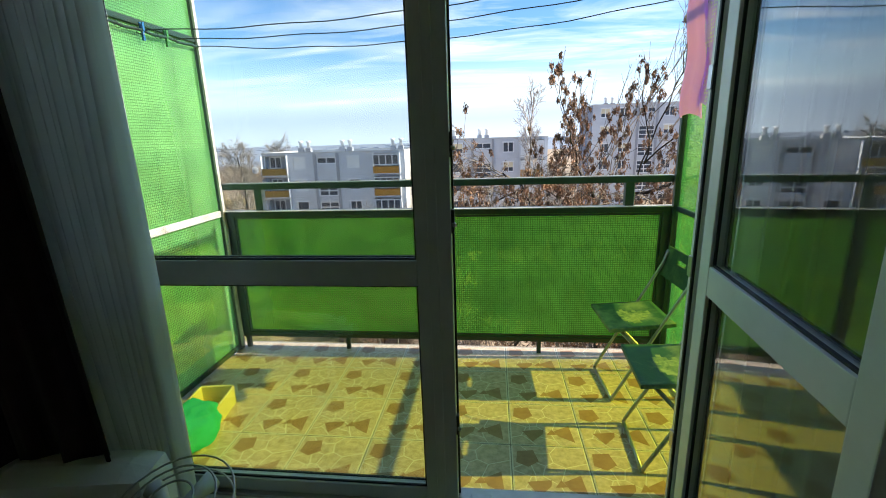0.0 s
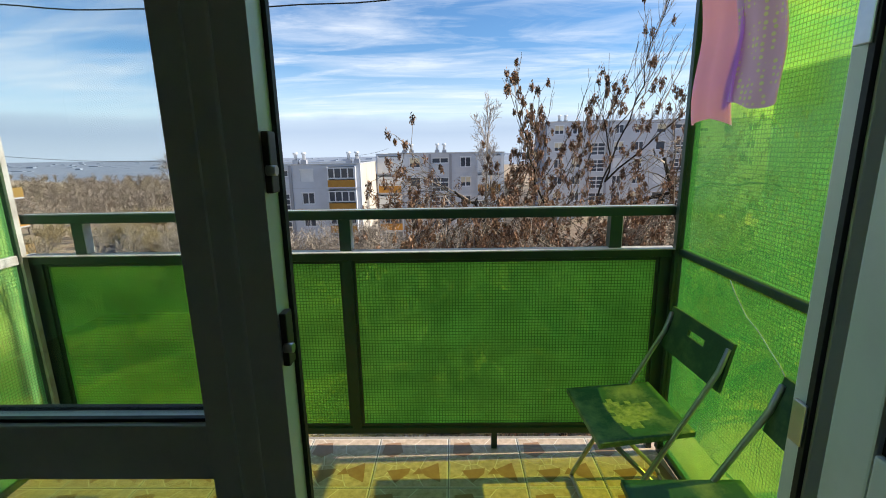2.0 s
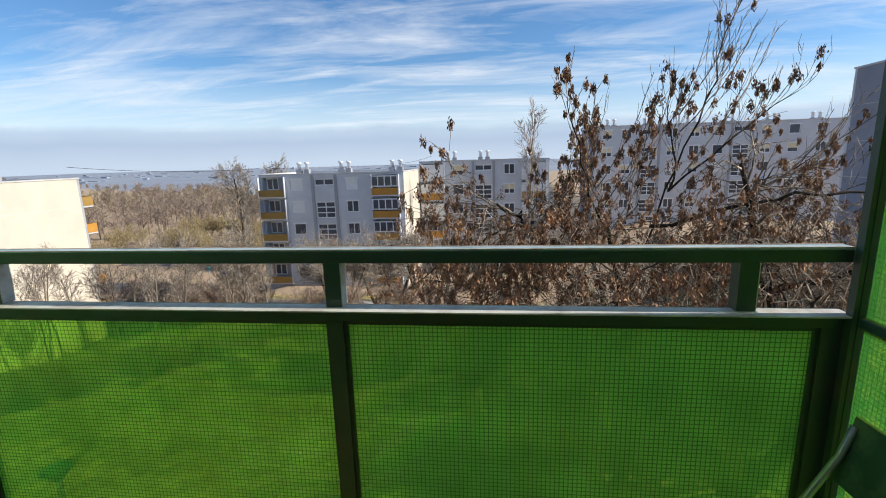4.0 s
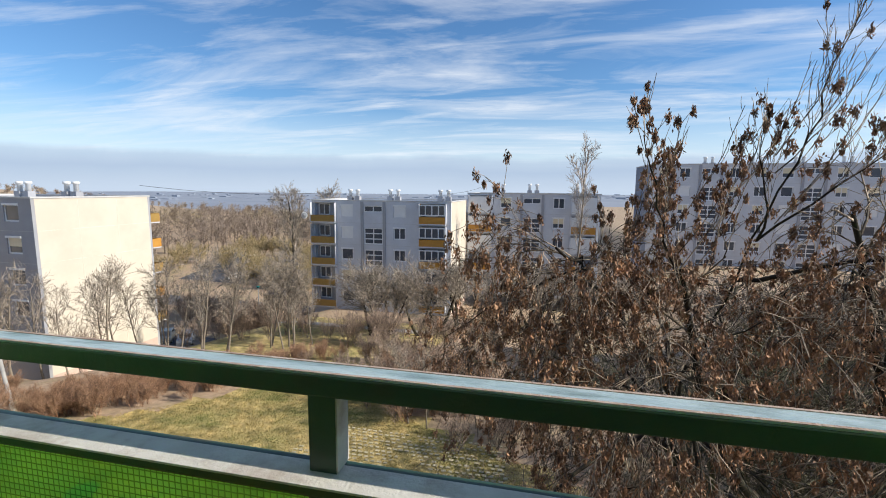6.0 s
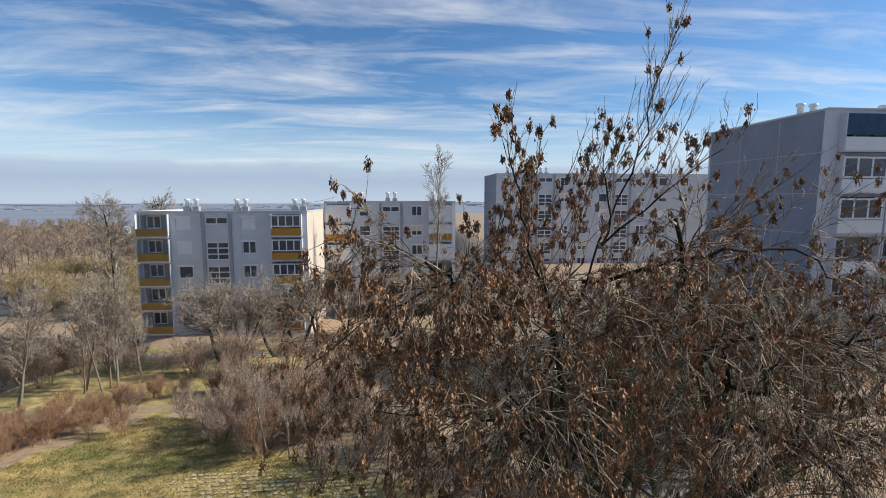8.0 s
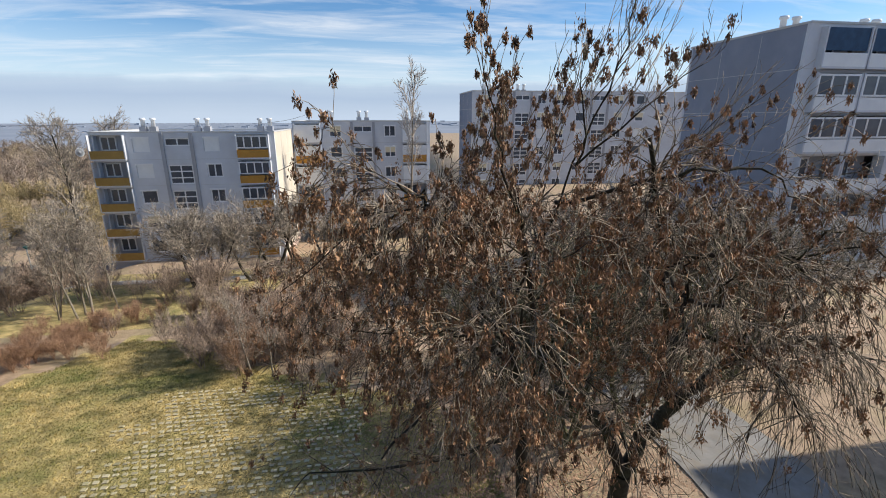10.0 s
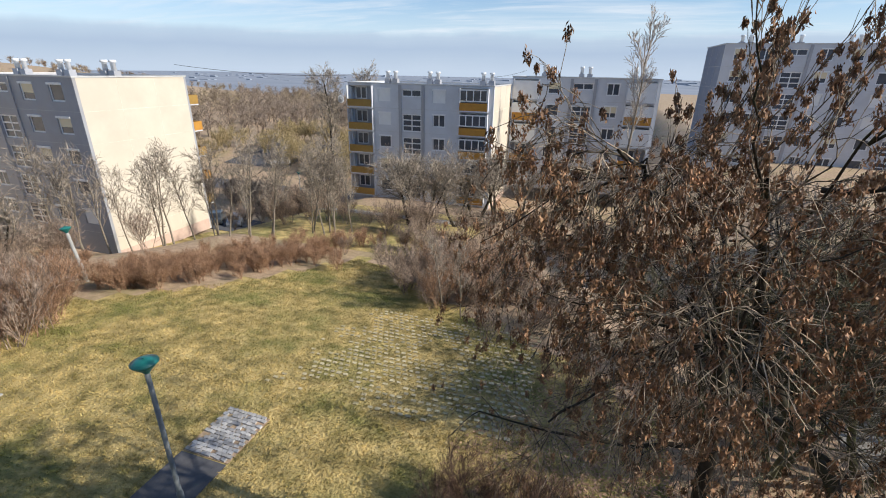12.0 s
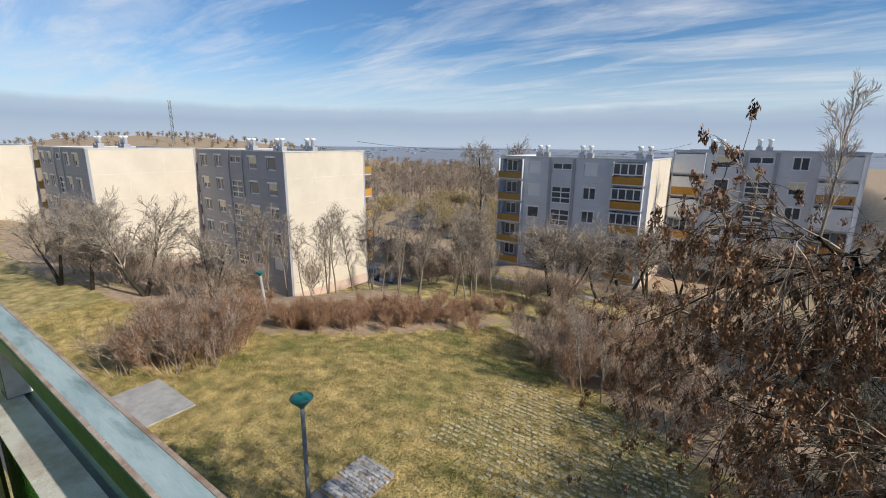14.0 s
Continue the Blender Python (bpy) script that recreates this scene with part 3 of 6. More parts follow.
def build_rod_and_lines():
    bm = bmesh.new()
    pts = [(-1.375, -0.04 - 0.06 * i, 1.945 + 0.004 * math.sin(i * 1.9)) for i in range(18)]
    tube(bm, pts, 0.008, 8)
    for i in range(5):
        a = [(-1.375 + 0.014 * math.cos(t), -0.25 - 0.13 * i + 0.004 * t, 1.942 + 0.014 * math.sin(t)) for t in [k * 0.7 for k in range(10)]]
        tube(bm, a, 0.002, 5)
    ob = part("clothes_rod", bm, "green_paint")
    tagged(ob, "dark twisted rod for clothes lines on the green screen", "rod")
    for y, mat, lab in ((-0.47, "peg_blue", "blue plastic clothes peg on the rod"), (-0.3, "peg_green", "green plastic clothes peg on the rod")):
        peg = empty("clothes_peg", lab, "peg", "clothes pegs on the rod")
        for s in (-1, 1):
            b = bmesh.new()
            for (za, zb, w, o) in ((1.9, 1.945, 0.006, 0.003), (1.945, 1.985, 0.007, 0.007)):
                box(b, -1.375 + s * o - 0.003, -1.375 + s * o + 0.003, y - w, y + w, za, zb, 0.0015)
            part("peg_half", b, mat, peg)
        b = bmesh.new()
        tube(b, [(-1.385, y, 1.93), (-1.365, y, 1.93)], 0.003, 6)
        part("spring", b, "steel", peg)
    for y, zr, sag in ((-0.045, 2.06, 0.09), (-0.24, 2.1, 0.07), (-0.46, 2.14, 0.08)):
        b = bmesh.new()
        tube(b, [(-1.375 + 2.76 * t, y, 1.95 + (zr - 1.95) * t - 4 * sag * t * (1 - t) + 0.004 * math.sin(t * 31)) for t in [i / 26 for i in range(27)]], 0.0028, 5)
        tagged(part("clothes_line", b, "seal"), "thin dark clothes line strung across the balcony", "line", "clothes lines")


M["peg_blue"] = material("peg_blue", (0.02, 0.12, 0.3), (0.03, 0.16, 0.36), 20, 0.4, 0.05, 50)
M["peg_green"] = material("peg_green", (0.04, 0.2, 0.04), (0.06, 0.26, 0.06), 20, 0.4, 0.05, 50)
build_rod_and_lines()


def thin_plastic(name, c, share, dots=False):
    m = bpy.data.materials.new(name)
    m.use_nodes = True
    nt = m.node_tree
    nt.nodes.remove(nt.nodes["Principled BSDF"])
    N, L = nt.nodes.new, nt.links.new
    tl, df, mx, ob = N("ShaderNodeBsdfTranslucent"), N("ShaderNodeBsdfDiffuse"), N("ShaderNodeMixShader"), nt.nodes["Material Output"]
    tl.inputs[0].default_value = df.inputs[0].default_value = (*c, 1)
    if dots:
        geo, v, r, cm = N("ShaderNodeNewGeometry"), N("ShaderNodeTexVoronoi"), N("ShaderNodeMapRange"), N("ShaderNodeMixRGB")
        v.inputs["Scale"].default_value, v.inputs["Randomness"].default_value = 55, 0.25
        L(geo.outputs["Position"], v.inputs["Vector"])
        r.inputs[1].default_value, r.inputs[2].default_value = 0.36, 0.26
        L(v.outputs["Distance"], r.inputs[0])
        L(r.outputs[0], cm.inputs[0])
        cm.inputs[1].default_value, cm.inputs[2].default_value = (*c, 1), (0.85, 0.9, 0.55, 1)
        L(cm.outputs[0], tl.inputs[0])
        L(cm.outputs[0], df.inputs[0])
    mx.inputs[0].default_value = 0.8 if dots else 0.35
    L(tl.outputs[0], mx.inputs[1])
    L(df.outputs[0], mx.inputs[2])
    tr, m2 = N("ShaderNodeBsdfTransparent"), N("ShaderNodeMixShader")
    tr.inputs[0].default_value = (*c, 1)
    m2.inputs[0].default_value = share
    L(mx.outputs[0], m2.inputs[1])
    L(tr.outputs[0], m2.inputs[2])
    L(m2.outputs[0], ob.inputs[0])
    return m


M["pink_film"] = thin_plastic("pink_film", (0.82, 0.5, 1.0), 0.08)
M["dotted_film"] = thin_plastic("dotted_film", (0.82, 0.58, 0.9), 0.12, True)
M["teal_film"] = thin_plastic("teal_film", (0.12, 0.8, 0.6), 0.2)
M["sheer"] = thin_plastic("sheer", (0.94, 0.96, 0.94), 0.1)


def cloth_sheet(name, x, ya, yb, z0, z1, mat, label, category, seed, ragged=0.022):
    rnd = random.Random(seed)
    nu, nv = 16, 20
    vs, fs = [], []
    ph = [rnd.uniform(0, 6) for _ in range(4)]
    for side in (0, 0.004):
        for j in range(nv + 1):
            for i in range(nu + 1):
                u, v = i / nu, j / nv
                w = 1 - 0.35 * v ** 2
                y = ya + (yb - ya) * (0.5 + (u - 0.5) * w)
                z = z0 + (z1 - z0) * v - ragged * (math.sin(u * 7 + ph[0]) * 0.5 + u * 0.6) * (1 - v)
                xx = x + side + 0.016 * math.sin(u * 6 + ph[1] + v * 1.4) + 0.006 * math.sin(u * 15 + ph[2] + v * 3) + 0.01 * math.sin(v * 9 + ph[3])
                vs.append((xx, y, z))
    n = nu + 1
    k = (nv + 1) * n
    for s in (0, k):
        for j in range(nv):
            for i in range(nu):
                q = (s + j * n + i, s + j * n + i + 1, s + (j + 1) * n + i + 1, s + (j + 1) * n + i)
                fs.append(q if s else q[::-1])
    ob = new(name, mesh_of(name, vs, fs, mat, smooth=True))
    return tagged(ob, label, category)


cloth_sheet("plastic_bag", 1.31, -0.2, -0.43, 1.46, 2.06, "pink_film", "thin pink plastic bag hung on the clothes line", "bag", 3)
cloth_sheet("dotted_bag", 1.325, -0.35, -0.57, 1.5, 2.06, "dotted_film", "pinkish plastic bag with pale dots on the clothes line", "bag", 9)

# ---- balcony door ----


def leaf(name, width, label, handle):
    """A door leaf in the xz plane, from x = 0 (hinge) to width, its inner face at y = 0, its outer face at y = 0.06."""
    d = empty(name, label, "door", kind="structure")
    st, top = 0.075, 2.2
    for a, b in ((0, st), (width - st, width)):
        boxed("stile", (a, b, 0, 0.06, 0.012, top), "white_plastic", d, bevel=0.004)
    for a, b in ((0.012, 0.07), (0.895, 0.988), (top - st, top)):
        boxed("rail", (st, width - st, 0.001, 0.059, a, b), "white_plastic", d, bevel=0.004)
    for a, b in ((0.07, 0.895), (0.988, top - st)):
        pane = boxed("pane", (st - 0.004, width - st + 0.004, 0.026, 0.034, a - 0.004, b + 0.004), "pane", d, "clear glass pane")
        pane.visible_shadow = False
        for y0 in (0.010, 0.042):
            for q in ((st, st + 0.006, y0, y0 + 0.008, a, b), (width - st - 0.006, width - st, y0, y0 + 0.008, a, b), (st + 0.006, width - st - 0.006, y0, y0 + 0.008, a, a + 0.006), (st + 0.006, width - st - 0.006, y0, y0 + 0.008, b - 0.006, b)):
                boxed("seal", q, "seal", d, "black rubber seal")
    return d


door_left = leaf("door_left", 1.16, "closed white plastic door leaf with two glass panes", False)
door_left.matrix_basis = pose(-0.995, -1.27, 0)
boxed("meeting_cover", (1.088, 1.128, -0.006, 0.0, 0.02, 2.2), "white_plastic", door_left)
boxed("meeting_rebate", (1.16, 1.205, 0.004, 0.05, 0.012, 2.2), "white_plastic", door_left)
boxed("rebate_seal", (1.19, 1.212, 0.05, 0.062, 0.012, 2.2), "seal", door_left)
for z in (0.35, 1.119, 1.367, 1.9):
    k = boxed("lock_keep", (1.206, 1.216, 0.006, 0.03, z - 0.04, z + 0.04), "brown_plastic", door_left, "dark lock keep", 0.002)
    bm = bmesh.new()
    tube(bm, [(1.211, 0.004, z - 0.01), (1.224, 0.004, z - 0.01)], 0.007, 10)
    part("keep_bolt", bm, "steel", k)
door_right = leaf("door_right", 0.8, "open white plastic door leaf with two glass panes", True)
door_right.matrix_basis = pose(1.0, -1.262, 0, 0, 0, 180 + 85)
boxed("rebate_edge", (0.8, 0.812, 0.02, 0.045, 0.012, 2.2), "white_plastic", door_right)
frame_ob = empty("door_frame", "white plastic frame of the balcony door", "door frame", kind="structure")
for b in ((DX0, -0.995, -1.28, -1.19, 0.0, DTOP), (1.0, DX1, -1.24, -1.19, 0.0, DTOP), (-0.995, 1.0, -1.28, -1.19, 2.2, DTOP)):
    boxed("frame_member", b, "white_plastic", frame_ob, bevel=0.003)
boxed("frame_seal", (0.992, 1.0, -1.236, -1.226, 0.03, 2.2), "seal", frame_ob)
boxed("threshold", (-0.995, 1.0, -1.29, -1.19, -0.02, 0.012), "steel", frame_ob, "worn grey metal threshold")
for z in (0.3, 0.955, 1.538):
    h = boxed("strike", (0.988, 0.996, -1.232, -1.205, z - 0.035, z + 0.035), "steel", frame_ob, "metal hinge plate", 0.002)
bm = bmesh.new()
box(bm, 0.26, 0.34, -1.29, -1.235, 0.012, 0.028, 0.003)
part("floor_catch", bm, "steel", frame_ob, "small metal floor catch")

# ---- curtains and things in the room ----


def drape(name, x0, x1, y, z0, z1, folds, depth, mat, label, seed, foot=(0.0, 0.0)):
    rnd = random.Random(seed)
    n = folds * 10
    ph = [rnd.uniform(0, 6) for _ in range(3)]
    vs, fs = [], []
    for side in (0, 0.003):
        for j, z in enumerate(z0 + (z1 - z0) * k / 8 for k in range(9)):
            for i in range(n + 1):
                u = i / n
                low = 1 - j / 8
                xa, xb = x0 + foot[0] * low, x1 + foot[1] * low
                vs.append((xa + (xb - xa) * u, y + side + depth * (math.sin(u * folds * 6.28 + ph[0] + 0.9 * math.sin(u * 5 + ph[1])) + 0.3 * math.sin(u * folds * 15.1 + ph[2] + z * 0.4)) * (1 + 0.15 * math.sin(j + ph[2])), z))
    k = 9 * (n + 1)
    for s in (0, k):
        for j in range(8):
            for i in range(n):
                q = (s + j * (n + 1) + i, s + j * (n + 1) + i + 1, s + (j + 1) * (n + 1) + i + 1, s + (j + 1) * (n + 1) + i)
                fs.append(q if not s else q[::-1])
    return tagged(new(name, mesh_of(name, vs, fs, mat, smooth=True)), label, "curtain")


drape("sheer_curtain", -1.06, -0.65, -1.56, 0.02, 2.6, 12, 0.035, "sheer", "white sheer curtain drawn to the side of the door", 5, (0.2, 0.0))
drape("sheer_curtain", 1.02, 1.3, -1.44, 0.02, 2.6, 4, 0.03, "sheer", "white sheer curtain drawn behind the open leaf", 8)
drape("dark_curtain", -2.66, -0.9, -1.69, 0.0, 2.6, 14, 0.03, "dark_cloth", "heavy dark curtain covering the room wall", 6, (0.0, 0.17))
boxed("curtain_rail", (-2.66, 2.06, -1.72, -1.42, 2.6, 2.62), "white_plastic")
tagged(bpy.data.objects["curtain_rail"], "white curtain rail under the ceiling", "rail")


def build_armrest():
    a = empty("armchair", "pale upholstered armchair with rounded arm", "armchair", m=pose(-0.78, -2.02, 0, 0, 0, 8))
    bm = bmesh.new()
    box(bm, -0.45, 0.12, -0.32, 0.3, 0.1, 0.34, 0.05)
    part("seat", bm, "plaster", a)
    bm = bmesh.new()
    box(bm, -0.3, 0.2, 0.22, 0.4, 0.12, 0.5, 0.08)
    part("armrest", bm, "plaster", a)
    for x in (-0.38, 0.08):
        for y in (-0.26, 0.32):
            bm = bmesh.new()
            tube(bm, [(x, y, -0.02), (x, y, 0.13)], 0.02, 8)
            part("leg", bm, "brown_plastic", a)


def build_fan_heater():
    f = empty("fan", "grey and white round floor fan tilted upward", "fan", m=pose(-0.5, -1.82, 0.0))
    bm = bmesh.new()
    box(bm, -0.1, 0.1, -0.09, 0.09, -0.02, 0.05, 0.015)
    part("base", bm, "white_plastic", f)
    bm = bmesh.new()
    tube(bm, [(0, 0, 0.04), (0, 0, 0.35)], 0.02, 10)
    part("stem", bm, "white_plastic", f)
    for r, z in ((0.16, 0.46), (0.155, 0.42), (0.115, 0.475), (0.06, 0.485)):
        bm = bmesh.new()
        ring = [(r * math.cos(t), r * math.sin(t), z + 0.25 * r * math.sin(t)) for t in [i * 6.2832 / 28 for i in range(29)]]
        tube(bm, ring, 0.012 if r > 0.16 else 0.003, 6, False)
        part("guard_ring", bm, "steel", f)
    for i in range(5):
        bm = bmesh.new()
        a = i * 1.2566
        tube(bm, [(0.02 * math.cos(a), 0.02 * math.sin(a), 0.44), (0.13 * math.cos(a), 0.13 * math.sin(a), 0.45)], [0.012, 0.03], 6)
        part("blade", bm, "white_plastic", f)
    bm = bmesh.new()
    tube(bm, [(0, 0, 0.33), (0, 0, 0.46)], 0.045, 12)
    part("motor", bm, "white_plastic", f)


build_armrest()
build_fan_heater()

# ---- folding chairs ----


def build_chair(m, first=None):
    c = empty("folding_chair", "green painted folding chair with worn seat and metal frame", "chair", "folding chairs on the balcony", m=m)
    bm = bmesh.new()
    n = 16
    g = [[None] * (n + 1) for _ in range(n + 1)]
    for k, dz in ((0, 0), (1, -0.018)):
        for i in range(n + 1):
            for j in range(n + 1):
                u, v = i / n * 2 - 1, j / n * 2 - 1
                z = 0.43 - 0.012 * max(0, 1 - u * u) * max(0, 1 - v * v) + dz
                w = 0.18 - 0.012 * (u + 1) / 2
                vert = bm.verts.new((-0.165 + 0.33 * (u + 1) / 2, v * w, z + 0.012 * u))
                if k == 0:
                    g[i][j] = vert
                else:
                    g[i][j] = (g[i][j], vert)
    for i in range(n):
        for j in range(n):
            f = bm.faces.new((g[i][j][0], g[i + 1][j][0], g[i + 1][j + 1][0], g[i][j + 1][0]))
            f.smooth = True
            u, v = (i + 0.5) / n * 2 - 1, (j + 0.5) / n * 2 - 1
            f.material_index = 1 if math.hypot(u - 0.05, v + 0.05) < 0.46 + 0.1 * math.sin(3 * math.atan2(v, u) + 1) + 0.06 * math.sin(7 * math.atan2(v, u)) else 0
            bm.faces.new((g[i][j + 1][1], g[i + 1][j + 1][1], g[i + 1][j][1], g[i][j][1])).smooth = True
    ringv = [(i, 0) for i in range(n)] + [(n, j) for j in range(n)] + [(i, n) for i in range(n, 0, -1)] + [(0, j) for j in range(n, 0, -1)]
    for (a, b), (p, q) in zip(ringv, ringv[1:] + ringv[:1]):
        bm.faces.new((g[a][b][0], g[a][b][1], g[p][q][1], g[p][q][0]))
    seat = part("seat", bm, "seat_paint", c, "green seat with a pale worn patch")
    seat.data.materials.append(M["seat_worn"])
    me = wall_mesh("backrest", 0.36, 0.17, [(0.13, 0.23, 0.1, 0.125)], 0.012, "chair_paint")
    b = shared("backrest", me, c, Matrix.Translation((0.212, 0.18, 0.594)) @ pose(0, 0, 0, 0, 0, -90) @ pose(0, 0, 0, -12, 0, 0), "dark green backrest with a grip slot")
    for s in (-1, 1):
        y = 0.17 * s
        bm = bmesh.new()
        tube(bm, [(-0.13, y, 0.012), (-0.125, y, 0.03), (0.085, y, 0.42), (0.215, y, 0.66), (0.24, y, 0.74)], 0.009, 8)
        part("front_leg", bm, "chair_metal", c)
        bm = bmesh.new()
        tube(bm, [(0.24, y * 0.9, 0.012), (0.235, y * 0.9, 0.03), (-0.12, y * 0.9, 0.414)], 0.009, 8)
        part("rear_leg", bm, "chair_metal", c)
    bm = bmesh.new()
    tube(bm, [(-0.13, -0.17, 0.012), (-0.13, 0.17, 0.012)], 0.009, 8)
    part("front_floor_bar", bm, "chair_metal", c)
    bm = bmesh.new()
    tube(bm, [(0.24, -0.153, 0.012), (0.24, 0.153, 0.012)], 0.009, 8)
    part("rear_floor_bar", bm, "chair_metal", c)
    return c


M["seat_paint"] = material("seat_paint", (0.028, 0.1, 0.058), (0.045, 0.14, 0.08), 10, 0.45, 0.25, 70, (0.34, 0.42, 0.2), 4, 0.85)
M["seat_worn"] = material("seat_worn", (0.16, 0.26, 0.09), (0.4, 0.46, 0.2), 45, 0.6, 0.4, 90, (0.05, 0.14, 0.07), 28, 0.8)
chair = build_chair(pose(1.09, -0.345, 0, 0, 0, 3))
copy_thing(chair, pose(1.1, -0.885, 0, 0, 0, -3))

# ---- planter trough with a crumpled bag ----


def build_trough():
    t = empty("trough", "yellowish plastic trough lying by the glass screen", "trough", m=pose(-1.13, -0.86, 0, 0, 0, 8))
    bm = bmesh.new()
    for b in ((-0.09, -0.083, -0.2, 0.2, 0.0, 0.1), (0.083, 0.09, -0.2, 0.2, 0.0, 0.1), (-0.083, 0.083, -0.2, -0.193, 0.0, 0.1), (-0.083, 0.083, 0.193, 0.2, 0.0, 0.1), (-0.083, 0.083, -0.193, 0.193, 0.0, 0.008)):
        box(bm, *b)
    part("tray", bm, "trough_plastic", t)
    bm = bmesh.new()
    tube(bm, round_path([(-0.09, -0.2, 0.1), (0.09, -0.2, 0.1), (0.09, 0.2, 0.1), (-0.09, 0.2, 0.1), (-0.09, -0.2, 0.1)], 0.02), 0.008, 6)
    part("rim", bm, "trough_plastic", t)
    for k in range(6):
        boxed("rib", (-0.093, -0.09, -0.16 + k * 0.06, -0.15 + k * 0.06, 0.01, 0.09), "trough_plastic", t)
    bm = bmesh.new()
    bmesh.ops.create_icosphere(bm, subdivisions=4, radius=0.13)
    for v in bm.verts:
        q = v.co * 9
        k = 1 + 0.42 * noise.noise(q + Vector((3, 1, 2))) + 0.2 * noise.noise(q * 2.7)
        v.co = Vector((v.co.x * 0.85 * k, v.co.y * 1.15 * k, max(-0.08, v.co.z * 0.65 * k)))
    for f in bm.faces:
        f.smooth = True
    ob = part("plastic_bag", bm, "teal_film")
    ob.matrix_basis = pose(-1.06, -1.02, 0.115)
    tagged(ob, "crumpled translucent teal plastic bag on the trough", "bag")


M["trough_plastic"] = material("trough_plastic", (0.6, 0.5, 0.2), (0.68, 0.58, 0.28), 8, 0.5, 0.1, 50)
build_trough()

# ---- balcony floor tiles ----
TILE = 0.33


def tile_mesh(flip):
    """One glazed tile: a slab with bevelled rim, pale veins, and brown splinters laid into its face."""
    h, g, vs, fs, sl = TILE / 2 - 0.002, 0.003, [], [], []

    def poly(pts, z, s):
        base = len(vs)
        vs.extend([((x if not flip else -x), y, z) for x, y in pts])
        f = list(range(base, base + len(pts)))
        fs.append(f if not flip else f[::-1])
        sl.append(s)

    poly([(-h + g, -h + g), (h - g, -h + g), (h - g, h - g), (-h + g, h - g)], 0.0, 0)
    for (a, b), (c, d) in zip(((-1, -1), (1, -1), (1, 1), (-1, 1)), ((1, -1), (1, 1), (-1, 1), (-1, -1))):
        poly([(a * h, b * h), (c * h, d * h), (c * (h - g), d * (h - g)), (a * (h - g), b * (h - g))], -0.001, 0)
    # a broken-slate print: cells round scattered seeds, each drawn in from its neighbours
    rnd, q = random.Random(19), h - g - 0.003
    seeds = [(rnd.uniform(-q, q), rnd.uniform(-q, q)) for _ in range(13)]
    for k, (sx, sy) in enumerate(seeds):
        cell = [(-q, -q), (q, -q), (q, q), (-q, q)]
        for m_, (ox, oy) in enumerate(seeds):
            if m_ == k:
                continue
            nx, ny = ox - sx, oy - sy
            d = math.hypot(nx, ny)
            lim = (nx * (sx + ox) / 2 + ny * (sy + oy) / 2) / d - 0.0022
            cut = []
            for (ax, ay), (bx, by) in zip(cell, cell[1:] + cell[:1]):
                da, db = (nx * ax + ny * ay) / d - lim, (nx * bx + ny * by) / d - lim
                if da <= 0:
                    cut.append((ax, ay))
                if da * db < 0:
                    t = da / (da - db)
                    cut.append((ax + (bx - ax) * t, ay + (by - ay) * t))
            cell = cut
        if len(cell) > 2:
            poly(cell, 0.0009, 3)
    # four dark splinters, three of them fanned out near one edge
    for shard in (((0.16, 0.3), (0.3, 0.06), (0.47, 0.24), (0.49, 0.35)), ((0.52, 0.22), (0.68, 0.24), (0.61, 0.36)), ((0.7, 0.2), (0.92, 0.07), (0.88, 0.46), (0.64, 0.32)), ((0.04, 0.66), (0.2, 0.58), (0.35, 0.69), (0.29, 0.92), (0.06, 0.89))):
        poly([((u - 0.5) * 2 * q, (v - 0.5) * 2 * q) for u, v in shard], 0.0014, 1)
    return mesh_of("tile", vs, fs, ["tile_vein", "tile_brown", "tile_vein", "tile_tan"], sl)


def build_balcony_floor():
    f = boxed("balcony_floor", (-1.5, 1.5, WALL_Y, 0.11, -0.012, -0.0035), "grout")
    tagged(f, "beige and brown crazy-pattern tiles in grey grout", "floor", kind="structure")
    a = tile_mesh(False)
    for i in range(9):
        for j in range(4):
            x, y = 0.425 + TILE * (i - 5.5), 0.09 - TILE * (j + 0.5)
            if abs(x) < 1.5 - 0.1 and y > WALL_Y + 0.02:
                t = shared("tile", a, f, pose(x, y, 0.0))

# ---- blocks of flats ----
STOREY = 2.8


def pane_mesh(w, h, bars, depth=0.05):
    """Frame of a window: a rim with bars at the given shares of its width (v) and height (h)."""
    t = 0.13
    xs = [0.0] + sorted(w * s for k, s in bars if k == "v") + [w]
    zs = [0.0] + sorted(h * s for k, s in bars if k == "h") + [h]
    holes = [(a + (t if a == 0 else t / 2), b - (t if b == w else t / 2), c + (t if c == 0 else t / 2), d - (t if d == h else t / 2)) for a, b in zip(xs, xs[1:]) for c, d in zip(zs, zs[1:])]
    return wall_mesh("window_frame", w, h, holes, depth, "far_white")


def sheet_mesh(name, w, h, mat):
    return mesh_of(name, [(0, 0, 0), (w, 0, 0), (w, 0, h), (0, 0, h), (0, 0.02, 0), (w, 0.02, 0), (w, 0.02, h), (0, 0.02, h)], [(0, 1, 2, 3), (7, 6, 5, 4), (1, 5, 6, 2), (4, 0, 3, 7), (3, 2, 6, 7), (4, 5, 1, 0)], mat)


WIN = {}


def window_kind(w, h, bars):
    k = (w, h, tuple(bars))
    if k not in WIN:
        WIN[k] = (pane_mesh(w, h, bars), sheet_mesh("pane", w - 0.04, h - 0.04, "far_pane"), sheet_mesh("blind", w - 0.16, h * 0.55, "blind"), sheet_mesh("shutter", w - 0.1, h - 0.1, "far_white"))
    return WIN[k]


